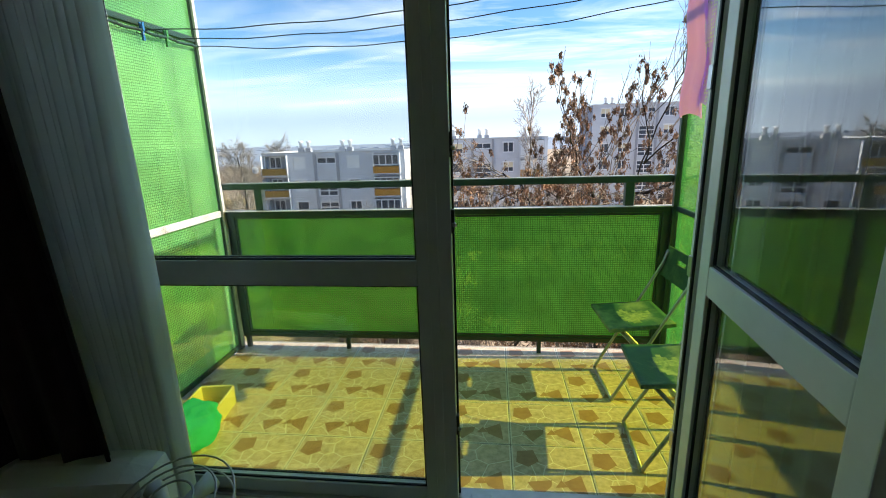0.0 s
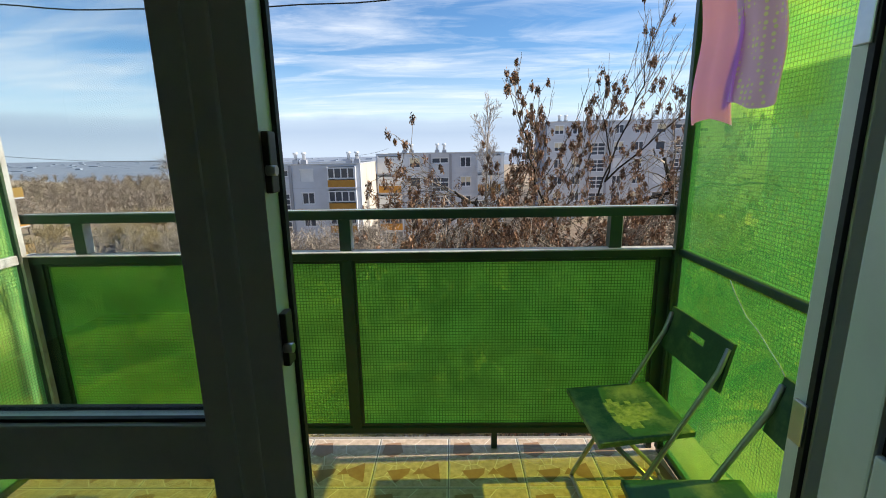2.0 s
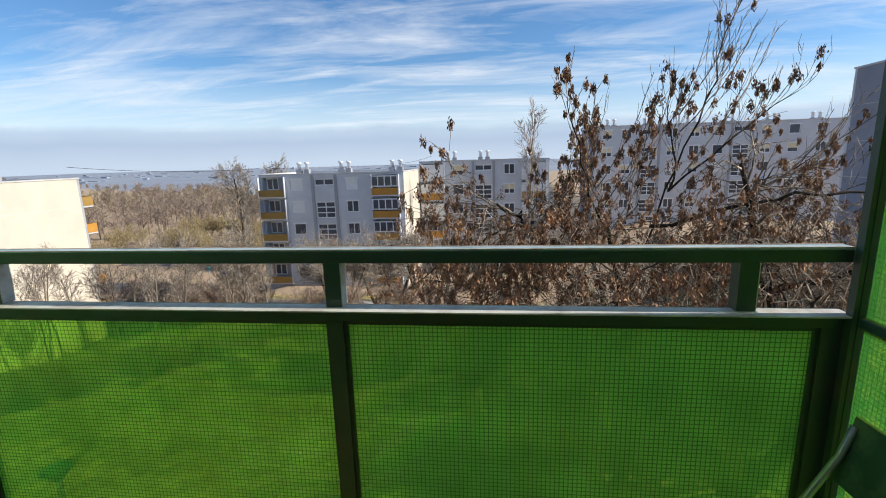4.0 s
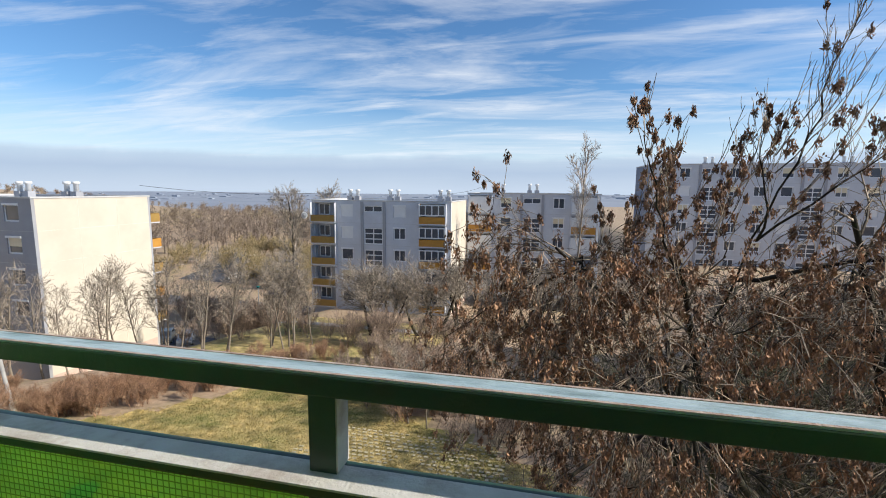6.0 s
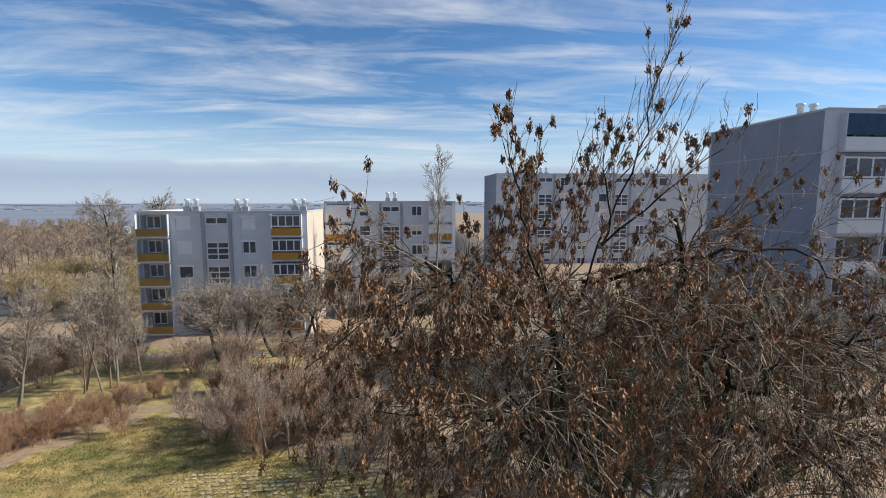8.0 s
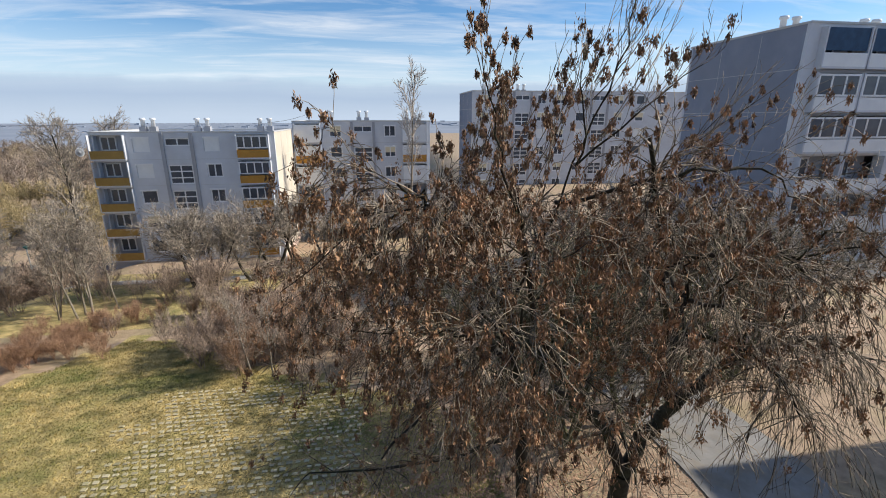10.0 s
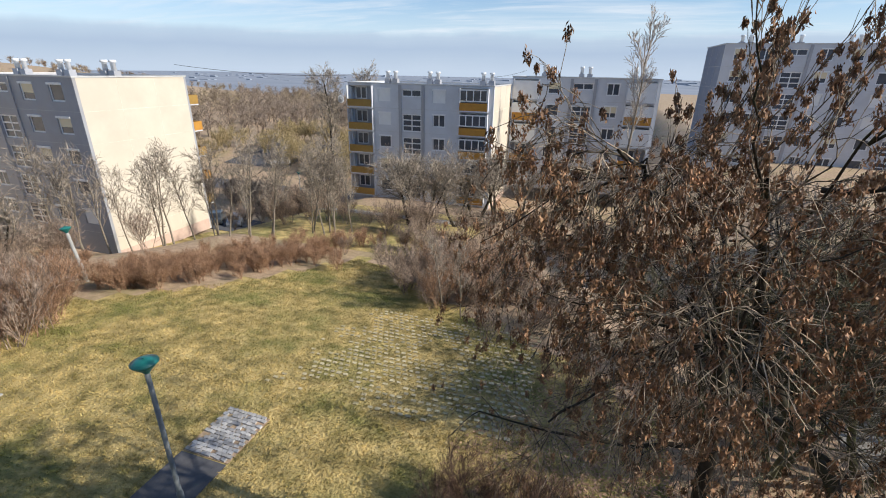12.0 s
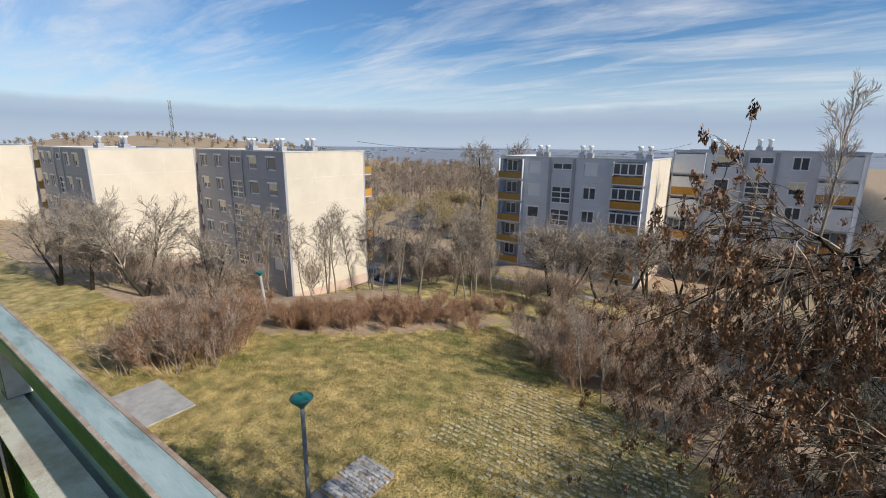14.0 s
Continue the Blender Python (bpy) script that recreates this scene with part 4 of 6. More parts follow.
def add_window(house, x, z, w, h, bars, y=0.1, state="open"):
    fr, pn, bl, sh = window_kind(w, h, bars)
    win = shared("window", fr, house, pose(x, y, z))
    shared("pane", pn, win, pose(0.02, 0.03, 0.02))
    if state == "blind":
        shared("blind", bl, win, pose(0.08, 0.005, h * 0.42), "lowered yellowish blind")
    elif state == "shut":
        shared("shutter", sh, win, pose(0.05, -0.012, 0.05), "closed white shutter")
    return win


def build_block(name, label, x0, x1, y0, depth, z_roof, storeys, columns, wall_mat, gable_mats, rnd, base=0.9, lintel_bar=True):
    """A panel-built block: its front faces -y. columns: (x of the centre from x0, kind of opening)."""
    W, H = x1 - x0, storeys * STOREY + base
    hs = empty(name, label, "apartment building", m=pose(x0, y0, z_roof - H))
    holes, wins = [], []
    for cx, kind in columns:
        for s in range(storeys):
            z = base + s * STOREY
            if kind == "w":
                w, h, zz, bars = 1.6, 1.55, z + 0.8, [("v", 0.5)]
            elif kind == "n":
                w, h, zz, bars = 1.65, 1.55, z + 0.8, []
            elif kind == "stair":
                w, h, zz, bars = 2.5, 2.1, z + 0.1, [("v", 0.5), ("h", 0.33), ("h", 0.66)]
                if s == storeys - 1:
                    h, zz, bars = 0.85, z + 1.4, [("v", 0.5)]
            elif kind == "loggia":
                w, h, zz, bars = 3.3, 2.45, z + 0.12, []
            else:
                continue
            holes.append((cx - w / 2, cx + w / 2, zz, zz + h))
            wins.append((cx - w / 2, zz, w, h, bars, kind, s))
    joints = [base + s * STOREY for s in range(storeys + 1)]
    front = shared("front_wall", wall_mesh("front_wall", W, H, holes, 0.28, wall_mat), hs)
    bm = bmesh.new()
    box(bm, 0, W, depth - 0.25, depth, 0, H)
    part("rear_wall", bm, wall_mat, hs)
    for side, mat in zip((0, 1), gable_mats):
        xa = 0 if side == 0 else W - 0.25
        bm = bmesh.new()
        box(bm, xa, xa + 0.25, 0.28, depth - 0.25, 0, H)
        g = part("gable_wall", bm, mat, hs)
        if side == 0 or side == 1:
            xg = -0.008 if side == 0 else W
            for s in range(storeys):
                bm = bmesh.new()
                box(bm, xg, xg + 0.008, 0.3, depth - 0.3, joints[s] - 0.02, joints[s] + 0.02)
                part("panel_joint", bm, "joint" if mat != "panel_cream" else "joint_pale", g)
            for k in (1, 2):
                bm = bmesh.new()
                box(bm, xg, xg + 0.009, depth * k / 3 - 0.02, depth * k / 3 + 0.02, 0.2, H - 0.2)
                part("panel_joint", bm, "joint" if mat != "panel_cream" else "joint_pale", g)
    for z in joints[:-1]:
        bm = bmesh.new()
        box(bm, 0, W, -0.006, 0.0, z - 0.015, z + 0.015)
        # joints stop at the openings by lying below the sills
        part("panel_joint", bm, "joint", front)
    if gable_mats[1] == "panel_cream":
        boxed("plinth", (W, W + 0.012, 0.3, depth - 0.3, 0.0, min(base, 1.3) - 0.03), "plinth_pink", hs, "pinkish plinth of the end wall")
        for s in range(storeys):
            z = base + s * STOREY
            bal = boxed("rear_balcony", (W - 3.4, W + 0.02, depth, depth + 1.15, z - 0.12, z), "panel_grey", hs)
            boxed("parapet", (W - 3.4, W + 0.02, depth + 1.1, depth + 1.15, z, z + 0.95), "orange_panel", bal, "orange balcony parapet")
            boxed("parapet_end", (W - 0.03, W + 0.02, depth, depth + 1.1, z, z + 0.95), "orange_panel" if s % 2 else "olive_panel", bal)
    bm = bmesh.new()
    box(bm, 0.25, W - 0.25, 0.28, depth - 0.25, H - 0.35, H - 0.15)
    roof = part("roof", bm, "roofing", hs)
    for b in ((-0.06, W + 0.06, -0.06, 0.22, H, H + 0.14), (-0.06, W + 0.06, depth - 0.22, depth + 0.06, H, H + 0.14), (-0.06, 0.22, 0.22, depth - 0.22, H, H + 0.14), (W - 0.22, W + 0.06, 0.22, depth - 0.22, H, H + 0.14)):
        boxed("parapet_cap", b, "roofing", roof)
    for x, zz, w, h, bars, kind, s in wins:
        if kind == "loggia":
            build_loggia(hs, x, zz, w, h, s, rnd)
        else:
            st = "open" if kind == "stair" else rnd.choice(["open", "open", "blind", "shut", "open"])
            add_window(hs, x, zz, w, h, bars, 0.1, st)
            if kind == "stair":
                if s == 0:
                    for xa in (x - 0.42, x + w + 0.06):
                        boxed("stair_pilaster", (xa, xa + 0.36, -0.12, 0.0, 0.2, H - 0.05), "panel_dark", hs)
            else:
                boxed("roller_box", (x - 0.05, x + w + 0.05, -0.07, 0.09, zz + h - 0.16, zz + h + 0.03), "far_white", hs)
    for k in range(max(2, int(W / 6))):
        cx = W * (k + 0.5) / max(2, int(W / 6)) + rnd.uniform(-0.6, 0.6)
        for dx in (0, 1.1):
            ch = boxed("vent_base", (cx + dx - 0.35, cx + dx + 0.35, depth * 0.45 - 0.35, depth * 0.45 + 0.35, H - 0.15, H + 0.55), "panel_dark", roof)
            bm = bmesh.new()
            tube(bm, [(cx + dx, depth * 0.45, H + 0.55), (cx + dx, depth * 0.45, H + 1.25), (cx + dx, depth * 0.45, H + 1.3), (cx + dx, depth * 0.45, H + 1.5)], [0.22, 0.22, 0.34, 0.3], 10)
            part("vent_pipe", bm, "far_white", roof)
    return hs


def build_loggia(hs, x, z, w, h, s, rnd):
    """A recessed balcony: floor, back wall, rear window and a coloured parapet; some are glazed in."""
    bal = boxed("balcony", (x - 0.05, x + w + 0.05, -0.5, 0.28, z - 0.14, z), "panel_grey", hs)
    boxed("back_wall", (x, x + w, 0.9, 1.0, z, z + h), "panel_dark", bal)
    for a, b2 in ((x - 0.1, x), (x + w, x + w + 0.1)):
        boxed("side_wall", (a, b2, -0.5, 0.0, z, z + h), "olive_panel" if LOGGIA["style"] == "olive" else "panel_grey", bal)
    if LOGGIA["style"] == "white":
        col = "orange_panel" if s % 2 else "far_white"
        boxed("parapet", (x, x + w, -0.5, -0.44, z, z + 1.0), col, bal)
        if s >= 2:
            boxed("awning", (x, x + w, -0.49, -0.43, z + 1.0, z + 2.3), "far_white", bal, "white closed blind")
    else:
        col = {"orange": "orange_panel", "olive": "olive_panel", "blue": "far_white"}[LOGGIA["style"]]
        if LOGGIA["style"] == "orange" and x < 6:
            col = "olive_panel"
        boxed("parapet", (x, x + w, -0.5, -0.44, z, z + 0.85), col, bal)
    if LOGGIA["style"] == "orange" and x > 6:
        fr, pn, bl, sh = window_kind(w, 1.35, [("v", 0.25), ("v", 0.5), ("v", 0.75)])
        win = shared("glazing", fr, bal, pose(x, -0.49, z + 1.0))
        shared("pane", pn, win, pose(0.02, 0.03, 0.02))
    if LOGGIA["style"] == "blue" and s >= 3:
        if s == 5:
            boxed("awning", (x, x + w, -0.4, -0.36, z + 1.0, z + 2.4), "awning_blue", bal, "dark blue rolled-down awning")
        else:
            fr, pn, bl, sh = window_kind(w, 1.45, [("v", 0.33), ("v", 0.66)])
            win = shared("glazing", fr, bal, pose(x, -0.48, z + 0.9))
            shared("pane", pn, win, pose(0.02, 0.03, 0.02))
    fr, pn, bl, sh = window_kind(1.6, 1.5, [("v", 0.5)])
    win = shared("window", fr, bal, pose(x + 0.5, 0.84, z + 0.8))
    shared("pane", pn, win, pose(0.02, 0.03, 0.02))


LOGGIA = {"style": "orange"}
rnd_b = random.Random(4)
LOGGIA["style"] = "orange"
build_block("apartment_building", "grey panel block with orange balconies and cream end wall", -29.2, -10.6, 53.0, 11.5, -0.1, 5, [(1.7, "loggia"), (4.9, "n"), (8.5, "stair"), (12.0, "w"), (16.3, "loggia")], "panel_grey", ("panel_grey", "panel_cream"), rnd_b)
LOGGIA["style"] = "white"
build_block("apartment_building", "grey panel block with white and orange balconies", -10.5, 8.1, 64.5, 11.5, 0.9, 5, [(1.9, "loggia"), (5.6, "n"), (9.3, "stair"), (13.0, "w"), (16.4, "loggia")], "panel_grey", ("panel_grey", "panel_cream"), rnd_b)
LOGGIA["style"] = "olive"
build_block("apartment_building", "tall grey panel block behind the trees", 16.6, 55.0, 76.0, 11.5, 5.6, 6, [(2, "w"), (5, "w"), (8.6, "stair"), (12, "w"), (15.4, "w"), (19, "n"), (22.4, "stair"), (26, "w"), (30, "n"), (34, "w")], "panel_grey", ("panel_shaded", "panel_cream"), rnd_b)
build_block("apartment_building", "dark grey panel block with pale cream end wall", -60.2, -41.7, 28.7, 11.7, 0.4, 5, [(1.8, "w"), (5.2, "w"), (9.0, "stair"), (12.6, "n"), (16.2, "n")], "panel_dark", ("panel_dark", "panel_cream"), rnd_b, base=3.0)
build_block("apartment_building", "dark grey panel block stepped forward, cream end wall", -78.0, -60.3, 17.0, 11.6, 0.5, 5, [(1.6, "w"), (4.6, "w"), (8.0, "stair"), (11.2, "n"), (14.4, "n")], "panel_dark", ("panel_dark", "panel_cream"), rnd_b)
build_block("apartment_building", "dark panel block with sunlit cream end wall", -98.0, -80.0, 5.4, 11.5, 0.6, 5, [(1.6, "w"), (4.6, "w"), (8.0, "stair"), (11.2, "n"), (14.4, "n")], "panel_dark", ("panel_dark", "panel_cream"), rnd_b)
LOGGIA["style"] = "blue"
build_block("apartment_building", "tall grey panel block with deep balconies, shade put into its grey-blue left end wall", 29.0, 56.0, 28.3, 11.7, 7.4, 6, [(2.6, "loggia"), (6.2, "loggia"), (10, "w"), (13, "stair"), (16, "w"), (20, "loggia"), (24, "loggia")], "panel_grey", ("panel_shaded", "panel_grey"), rnd_b)
build_block("apartment_building", "grey panel block of the same row, stepped forward", 31.7, 49.5, -1.0, 11.6, 5.0, 5, [(2.6, "w"), (8.6, "stair"), (14.5, "w")], "panel_grey", ("panel_grey", "panel_cream"), rnd_b)

# ---- trees and shrubs ----


class Twigs:
    """Collects tapered limbs and turns them into one mesh."""

    def __init__(self):
        self.p, self.q, self.r, self.s = [], [], [], []

    def add(self, p, q, r, s):
        self.p.append(p), self.q.append(q), self.r.append(r), self.s.append(s)

    def path(self, pts, r0, r1):
        n = len(pts) - 1
        for i in range(n):
            self.add(pts[i], pts[i + 1], r0 + (r1 - r0) * i / n, r0 + (r1 - r0) * (i + 1) / n)

    def mesh(self, name, mat, n=3):
        p, q = np.array([tuple(v) for v in self.p]), np.array([tuple(v) for v in self.q])
        r, s = np.array(self.r), np.array(self.s)
        d = q - p
        d /= np.linalg.norm(d, axis=1)[:, None] + 1e-9
        ref = np.where(np.abs(d[:, 2:3]) > 0.9, np.array([[1.0, 0, 0]]), np.array([[0, 0, 1.0]]))
        u = np.cross(d, ref)
        u /= np.linalg.norm(u, axis=1)[:, None] + 1e-9
        v = np.cross(d, u)
        k = len(p)
        verts = np.empty((k, 2 * n, 3))
        for i in range(n):
            a = 2 * math.pi * i / n
            o = u * math.cos(a) + v * math.sin(a)
            verts[:, i] = p + o * r[:, None]
            verts[:, n + i] = q + o * s[:, None]
        idx = np.arange(k)[:, None] * 2 * n
        quads = np.concatenate([idx + np.array([[i, (i + 1) % n, n + (i + 1) % n, n + i]]) for i in range(n)], axis=0)
        me = bpy.data.meshes.new(name)
        me.vertices.add(k * 2 * n)
        me.vertices.foreach_set("co", verts.reshape(-1))
        me.loops.add(quads.size)
        me.loops.foreach_set("vertex_index", quads.reshape(-1).astype(np.int32))
        me.polygons.add(len(quads))
        me.polygons.foreach_set("loop_start", np.arange(0, quads.size, 4, dtype=np.int32))
        me.polygons.foreach_set("use_smooth", np.ones(len(quads), dtype=bool))
        me.materials.append(M[mat])
        me.update(calc_edges=True)
        me.validate()
        return me


def wander(p, d, length, steps, rnd, wob, lift):
    """A limb's points from p along d, wavering, bending up (lift > 0) or drooping."""
    pts, d = [p], d.normalized()
    for _ in range(steps):
        d = (d + Vector((rnd.gauss(0, wob), rnd.gauss(0, wob), rnd.gauss(0, wob) + lift))).normalized()
        pts.append(pts[-1] + d * (length / steps))
    return pts


def side_way(d, rnd, spread):
    a = d.orthogonal().normalized()
    a.rotate(Matrix.Rotation(rnd.uniform(0, 6.283), 3, d))
    return (d * math.cos(spread) + a * math.sin(spread)).normalized()


def sprout(tw, pts, r, rnd, counts, lens, lift, level=0, ends=None, spread=(0.5, 1.0), rmin=0.004):
    n = counts[level]
    for k in range(n):
        t = 0.25 + 0.75 * (k + rnd.random()) / n
        i = min(len(pts) - 2, int(t * (len(pts) - 1)))
        f = t * (len(pts) - 1) - i
        p = pts[i].lerp(pts[i + 1], min(1, f))
        d = (pts[i + 1] - pts[i]).normalized()
        L_ = lens[level] * rnd.uniform(0.55, 1.15) * (1.1 - 0.45 * t)
        sub = wander(p, side_way(d, rnd, rnd.uniform(*spread)), L_, 4 if level < len(counts) - 1 else 3, rnd, 0.14, lift[level])
        r0 = max(rmin, r * 0.55 * (1.1 - 0.5 * t))
        tw.path(sub, r0, max(rmin * 0.6, r0 * 0.4))
        if level + 1 < len(counts):
            sprout(tw, sub, r0, rnd, counts, lens, lift, level + 1, ends, spread, rmin)
        elif ends is not None:
            ends.append(sub[-1])


def tree_kind(seed, height, trunk_r, first, counts, lens, lift, twig, bark, stems=1, lean=0.05, rmin=0.012, spread=(0.45, 0.95)):
    """The two meshes of a bare tree: its trunk and its crown."""
    rnd = random.Random(seed)
    tr, tw = Twigs(), Twigs()
    for s in range(stems):
        d = Vector((rnd.gauss(0, lean), rnd.gauss(0, lean), 1))
        if stems > 1:
            a = s * 6.283 / stems + rnd.random()
            d = Vector((math.cos(a) * 0.45, math.sin(a) * 0.45, 1))
        h = height * (rnd.uniform(0.7, 1) if stems > 1 else 1)
        pts = wander(Vector((0.08 * s, 0.05 * s, -0.3)), d, h * 0.9, 8, rnd, 0.06, 0.05)
        tr.path(pts, trunk_r, trunk_r * 0.22)
        k = max(1, int(first * 8))
        sprout(tw, pts[k:], trunk_r * 0.7, rnd, counts, lens, lift, 0, None, spread, rmin)
    return tr.mesh("trunk", bark, 6), tw.mesh("crown", twig, 3)


def plant(name, kind, x, y, rot, size, label, category, group, dz=0.0):
    t = empty(name, label, category, group, m=Matrix.Translation((x, y, ground_z(x, y) + dz)) @ pose(0, 0, 0, 0, 0, rot) @ Matrix.Scale(size, 4))
    shared("trunk" if category != "shrub" else "stem", kind[0], t)
    shared("crown", kind[1], t)
    return t


KIND = {
    "slim": [tree_kind(11 + i, 7.0, 0.075, 0.22, (14, 7, 4), (2.2, 1.1, 0.6), (0.12, 0.06, 0.03), "twig_grey", "bark_pale", lean=0.16, rmin=0.012) for i in range(3)],
    "round": [tree_kind(31 + i, 6.0, 0.17, 0.25, (15, 8, 6), (3.2, 1.5, 0.7), (0.06, 0.03, 0.0), "twig_grey", "bark", stems=2, rmin=0.014) for i in range(2)],
    "dark": [tree_kind(41 + i, 6.5, 0.13, 0.25, (13, 8, 6), (2.8, 1.3, 0.6), (0.04, -0.03, -0.08), "twig_moss", "bark_moss", stems=3, rmin=0.008) for i in range(2)],
    "tall": [tree_kind(51 + i, 16, 0.24, 0.3, (24, 9, 6), (3.8, 1.8, 0.9), (0.18, 0.1, 0.04), "twig_grey", "bark", rmin=0.022) for i in range(2)],
    "birch": [tree_kind(61, 18, 0.16, 0.3, (15, 8, 5), (3.4, 1.5, 0.8), (0.3, 0.12, -0.05), "twig_birch", "bark_pale", rmin=0.022, spread=(0.3, 0.65))],
    "red": [tree_kind(71 + i, 2.5, 0.016, 0.1, (12, 7), (1.1, 0.5), (0.1, 0.05), "twig_red", "twig_red", stems=12, rmin=0.007, spread=(0.25, 0.7)) for i in range(3)],
    "umber": [tree_kind(101 + i, 2.5, 0.014, 0.1, (12, 7), (1.1, 0.5), (0.1, 0.05), "twig_umber", "twig_umber", stems=12, rmin=0.006, spread=(0.25, 0.7)) for i in range(2)],
    "tan": [tree_kind(81 + i, 3.2, 0.022, 0.1, (10, 6), (1.3, 0.6), (0.12, 0.05), "twig_brown", "twig_brown", stems=9, rmin=0.01, spread=(0.3, 0.8)) for i in range(3)],
    "yellow": [tree_kind(91 + i, 4.5, 0.05, 0.1, (9, 6), (1.9, 0.9), (0.05, -0.02), "twig_yellow", "twig_yellow", stems=7, rmin=0.03, spread=(0.3, 0.8)) for i in range(2)],
    "brown": [tree_kind(95 + i, 3.4, 0.04, 0.1, (9, 6), (1.4, 0.7), (0.1, 0.04), "twig_brown", "twig_brown", stems=6, rmin=0.022, spread=(0.3, 0.8)) for i in range(2)],
}
rnd_t = random.Random(12)


def along(points, n, jitter):
    out = []
    for k in range(n):
        t = (k + 0.5) / n * (len(points) - 1)
        i = min(len(points) - 2, int(t))
        f = t - i
        out.append((points[i][0] * (1 - f) + points[i + 1][0] * f + rnd_t.gauss(0, jitter), points[i][1] * (1 - f) + points[i + 1][1] * f + rnd_t.gauss(0, jitter)))
    return out


def scatter(name, kind, pts, n, jitter, size, label, category, group):
    for x, y in along(pts, n, jitter):
        plant(name, rnd_t.choice(KIND[kind]), x, y, rnd_t.uniform(0, 360), rnd_t.uniform(*size), label, category, group)



def thicket(name, kind, pts, n, jitter, size, label):
    """Bushes too far off to tell apart, joined into one mesh."""
    V_, F_, base = [], [], 0
    for x, y in along(pts, n, jitter):
        a, k = rnd_t.uniform(0, 6.283), rnd_t.uniform(*size)
        turn = np.array([[math.cos(a), -math.sin(a), 0], [math.sin(a), math.cos(a), 0], [0, 0, 1]]) * k
        for me in rnd_t.choice(KIND[kind]):
            co, ix = np.empty(len(me.vertices) * 3), np.empty(len(me.loops), dtype=np.int32)
            me.vertices.foreach_get("co", co)
            me.loops.foreach_get("vertex_index", ix)
            V_.append(co.reshape(-1, 3) @ turn.T + np.array([x, y, ground_z(x, y)]))
            F_.append(ix + base)
            base += len(me.vertices)
    v, f = np.concatenate(V_), np.concatenate(F_)
    me = mesh_of(name, [], [], KIND[kind][0][1].materials[0])
    me.vertices.add(len(v))
    me.vertices.foreach_set("co", v.reshape(-1))
    me.loops.add(len(f))
    me.loops.foreach_set("vertex_index", f)
    me.polygons.add(len(f) // 4)
    me.polygons.foreach_set("loop_start", np.arange(0, len(f), 4, dtype=np.int32))
    me.update(calc_edges=True)
    return tagged(new(name, me), label, "bushes", kind="stuff")


scatter("shrub", "red", [(-24, 13.8), (-21.5, 15.5), (-19.4, 18.5), (-17.4, 22), (-15.6, 26.3)], 60, 0.7, (0.45, 0.75), "low reddish-brown leafless hedge shrub", "shrub", "hedge behind the lawn")
scatter("shrub", "red", [(-27, 15), (-23.5, 18), (-21, 21.5), (-18.5, 26), (-16, 29), (-9, 29)], 32, 0.9, (0.42, 0.66), "low reddish-brown leafless hedge shrub", "shrub", "hedge behind the lawn")
scatter("shrub", "red", [(-19.9, 8.4), (-20.6, 10.8), (-22.4, 11.6), (-22.6, 8.2), (-21.3, 7.4), (-24.2, 9.6)], 20, 0.5, (0.85, 1.2), "dense reddish leafless shrub on the slope", "shrub", "reddish thicket")
scatter("shrub", "tan", [(-20.0, 8.2), (-20.8, 10.4), (-22.6, 10.6), (-22.4, 7.4), (-24.6, 8.6)], 18, 0.6, (0.7, 1.0), "brownish leafless shrub on the slope", "shrub", "reddish thicket")
scatter("shrub", "tan", [(-12, 25.5), (-8, 23.5), (-4, 20.5), (-0.5, 18.5), (-3, 24), (-8, 28), (-12, 30)], 46, 1.3, (0.5, 0.95), "brownish leafless shrub in the thicket", "shrub", "grey thicket")
scatter("shrub", "red", [(-9, 24), (-4.5, 22), (-2, 24)], 16, 1.4, (0.7, 1.1), "reddish leafless shrub in the thicket", "shrub", "reddish thicket")
scatter("shrub", "tan", [(-42, 9.5), (-37, 12), (-33, 13.5), (-29, 16), (-30, 20)], 22, 1.0, (0.7, 1.1), "greyish leafless shrub by the end wall", "shrub", "grey thicket")
scatter("shrub", "tan", [(-30, 33), (-22, 35), (-14, 36), (-4, 36), (4, 34)], 30, 1.5, (0.7, 1.2), "greyish leafless shrub below the block", "shrub", "grey thicket")
scatter("shrub", "umber", [(-1.5, 7.6), (-0.4, 8.4), (0.8, 7.4), (1.2, 8.2)], 10, 0.5, (0.5, 0.75), "dark umber-brown leafless shrub below the balcony", "shrub", "grey thicket")
scatter("tree", "slim", [(-35, 19), (-31.5, 23), (-28, 26), (-24.5, 27), (-20.5, 30.5), (-18, 32)], 24, 0.9, (0.8, 1.15), "slim bare young tree by the hedge", "tree", "row of slim bare trees")
scatter("tree", "slim", [(-6.5, 19.5), (-4, 18.5)], 2, 0.3, (0.5, 0.6), "slim bare sapling at the edge of the lawn", "tree", "row of slim bare trees")
scatter("tree", "round", [(-16, 40), (-13, 38), (-10.5, 41), (-8, 44)], 6, 1.0, (1.0, 1.3), "round-crowned bare grey tree before the block", "tree", "round bare trees")
scatter("tree", "round", [(-6, 50), (2, 52), (10, 50)], 6, 1.5, (0.9, 1.3), "round-crowned bare grey tree before the block", "tree", "round bare trees")
for x, y, s in ((-33.5, 11.5, 1.05), (-37, 9.5, 0.8), (-30.5, 14.5, 0.8), (-40, 8.5, 0.9), (-44, 12, 1.0)):
    plant("tree", rnd_t.choice(KIND["round"]), x, y, rnd_t.uniform(0, 360), s, "round-crowned bare grey tree by the end wall", "tree", "round bare trees")
leaner = plant("tree", KIND["tall"][0], -30.0, 50.0, 0, 1.05, "tall dark bare tree leaning beside the block", "tree", "tall bare trees")
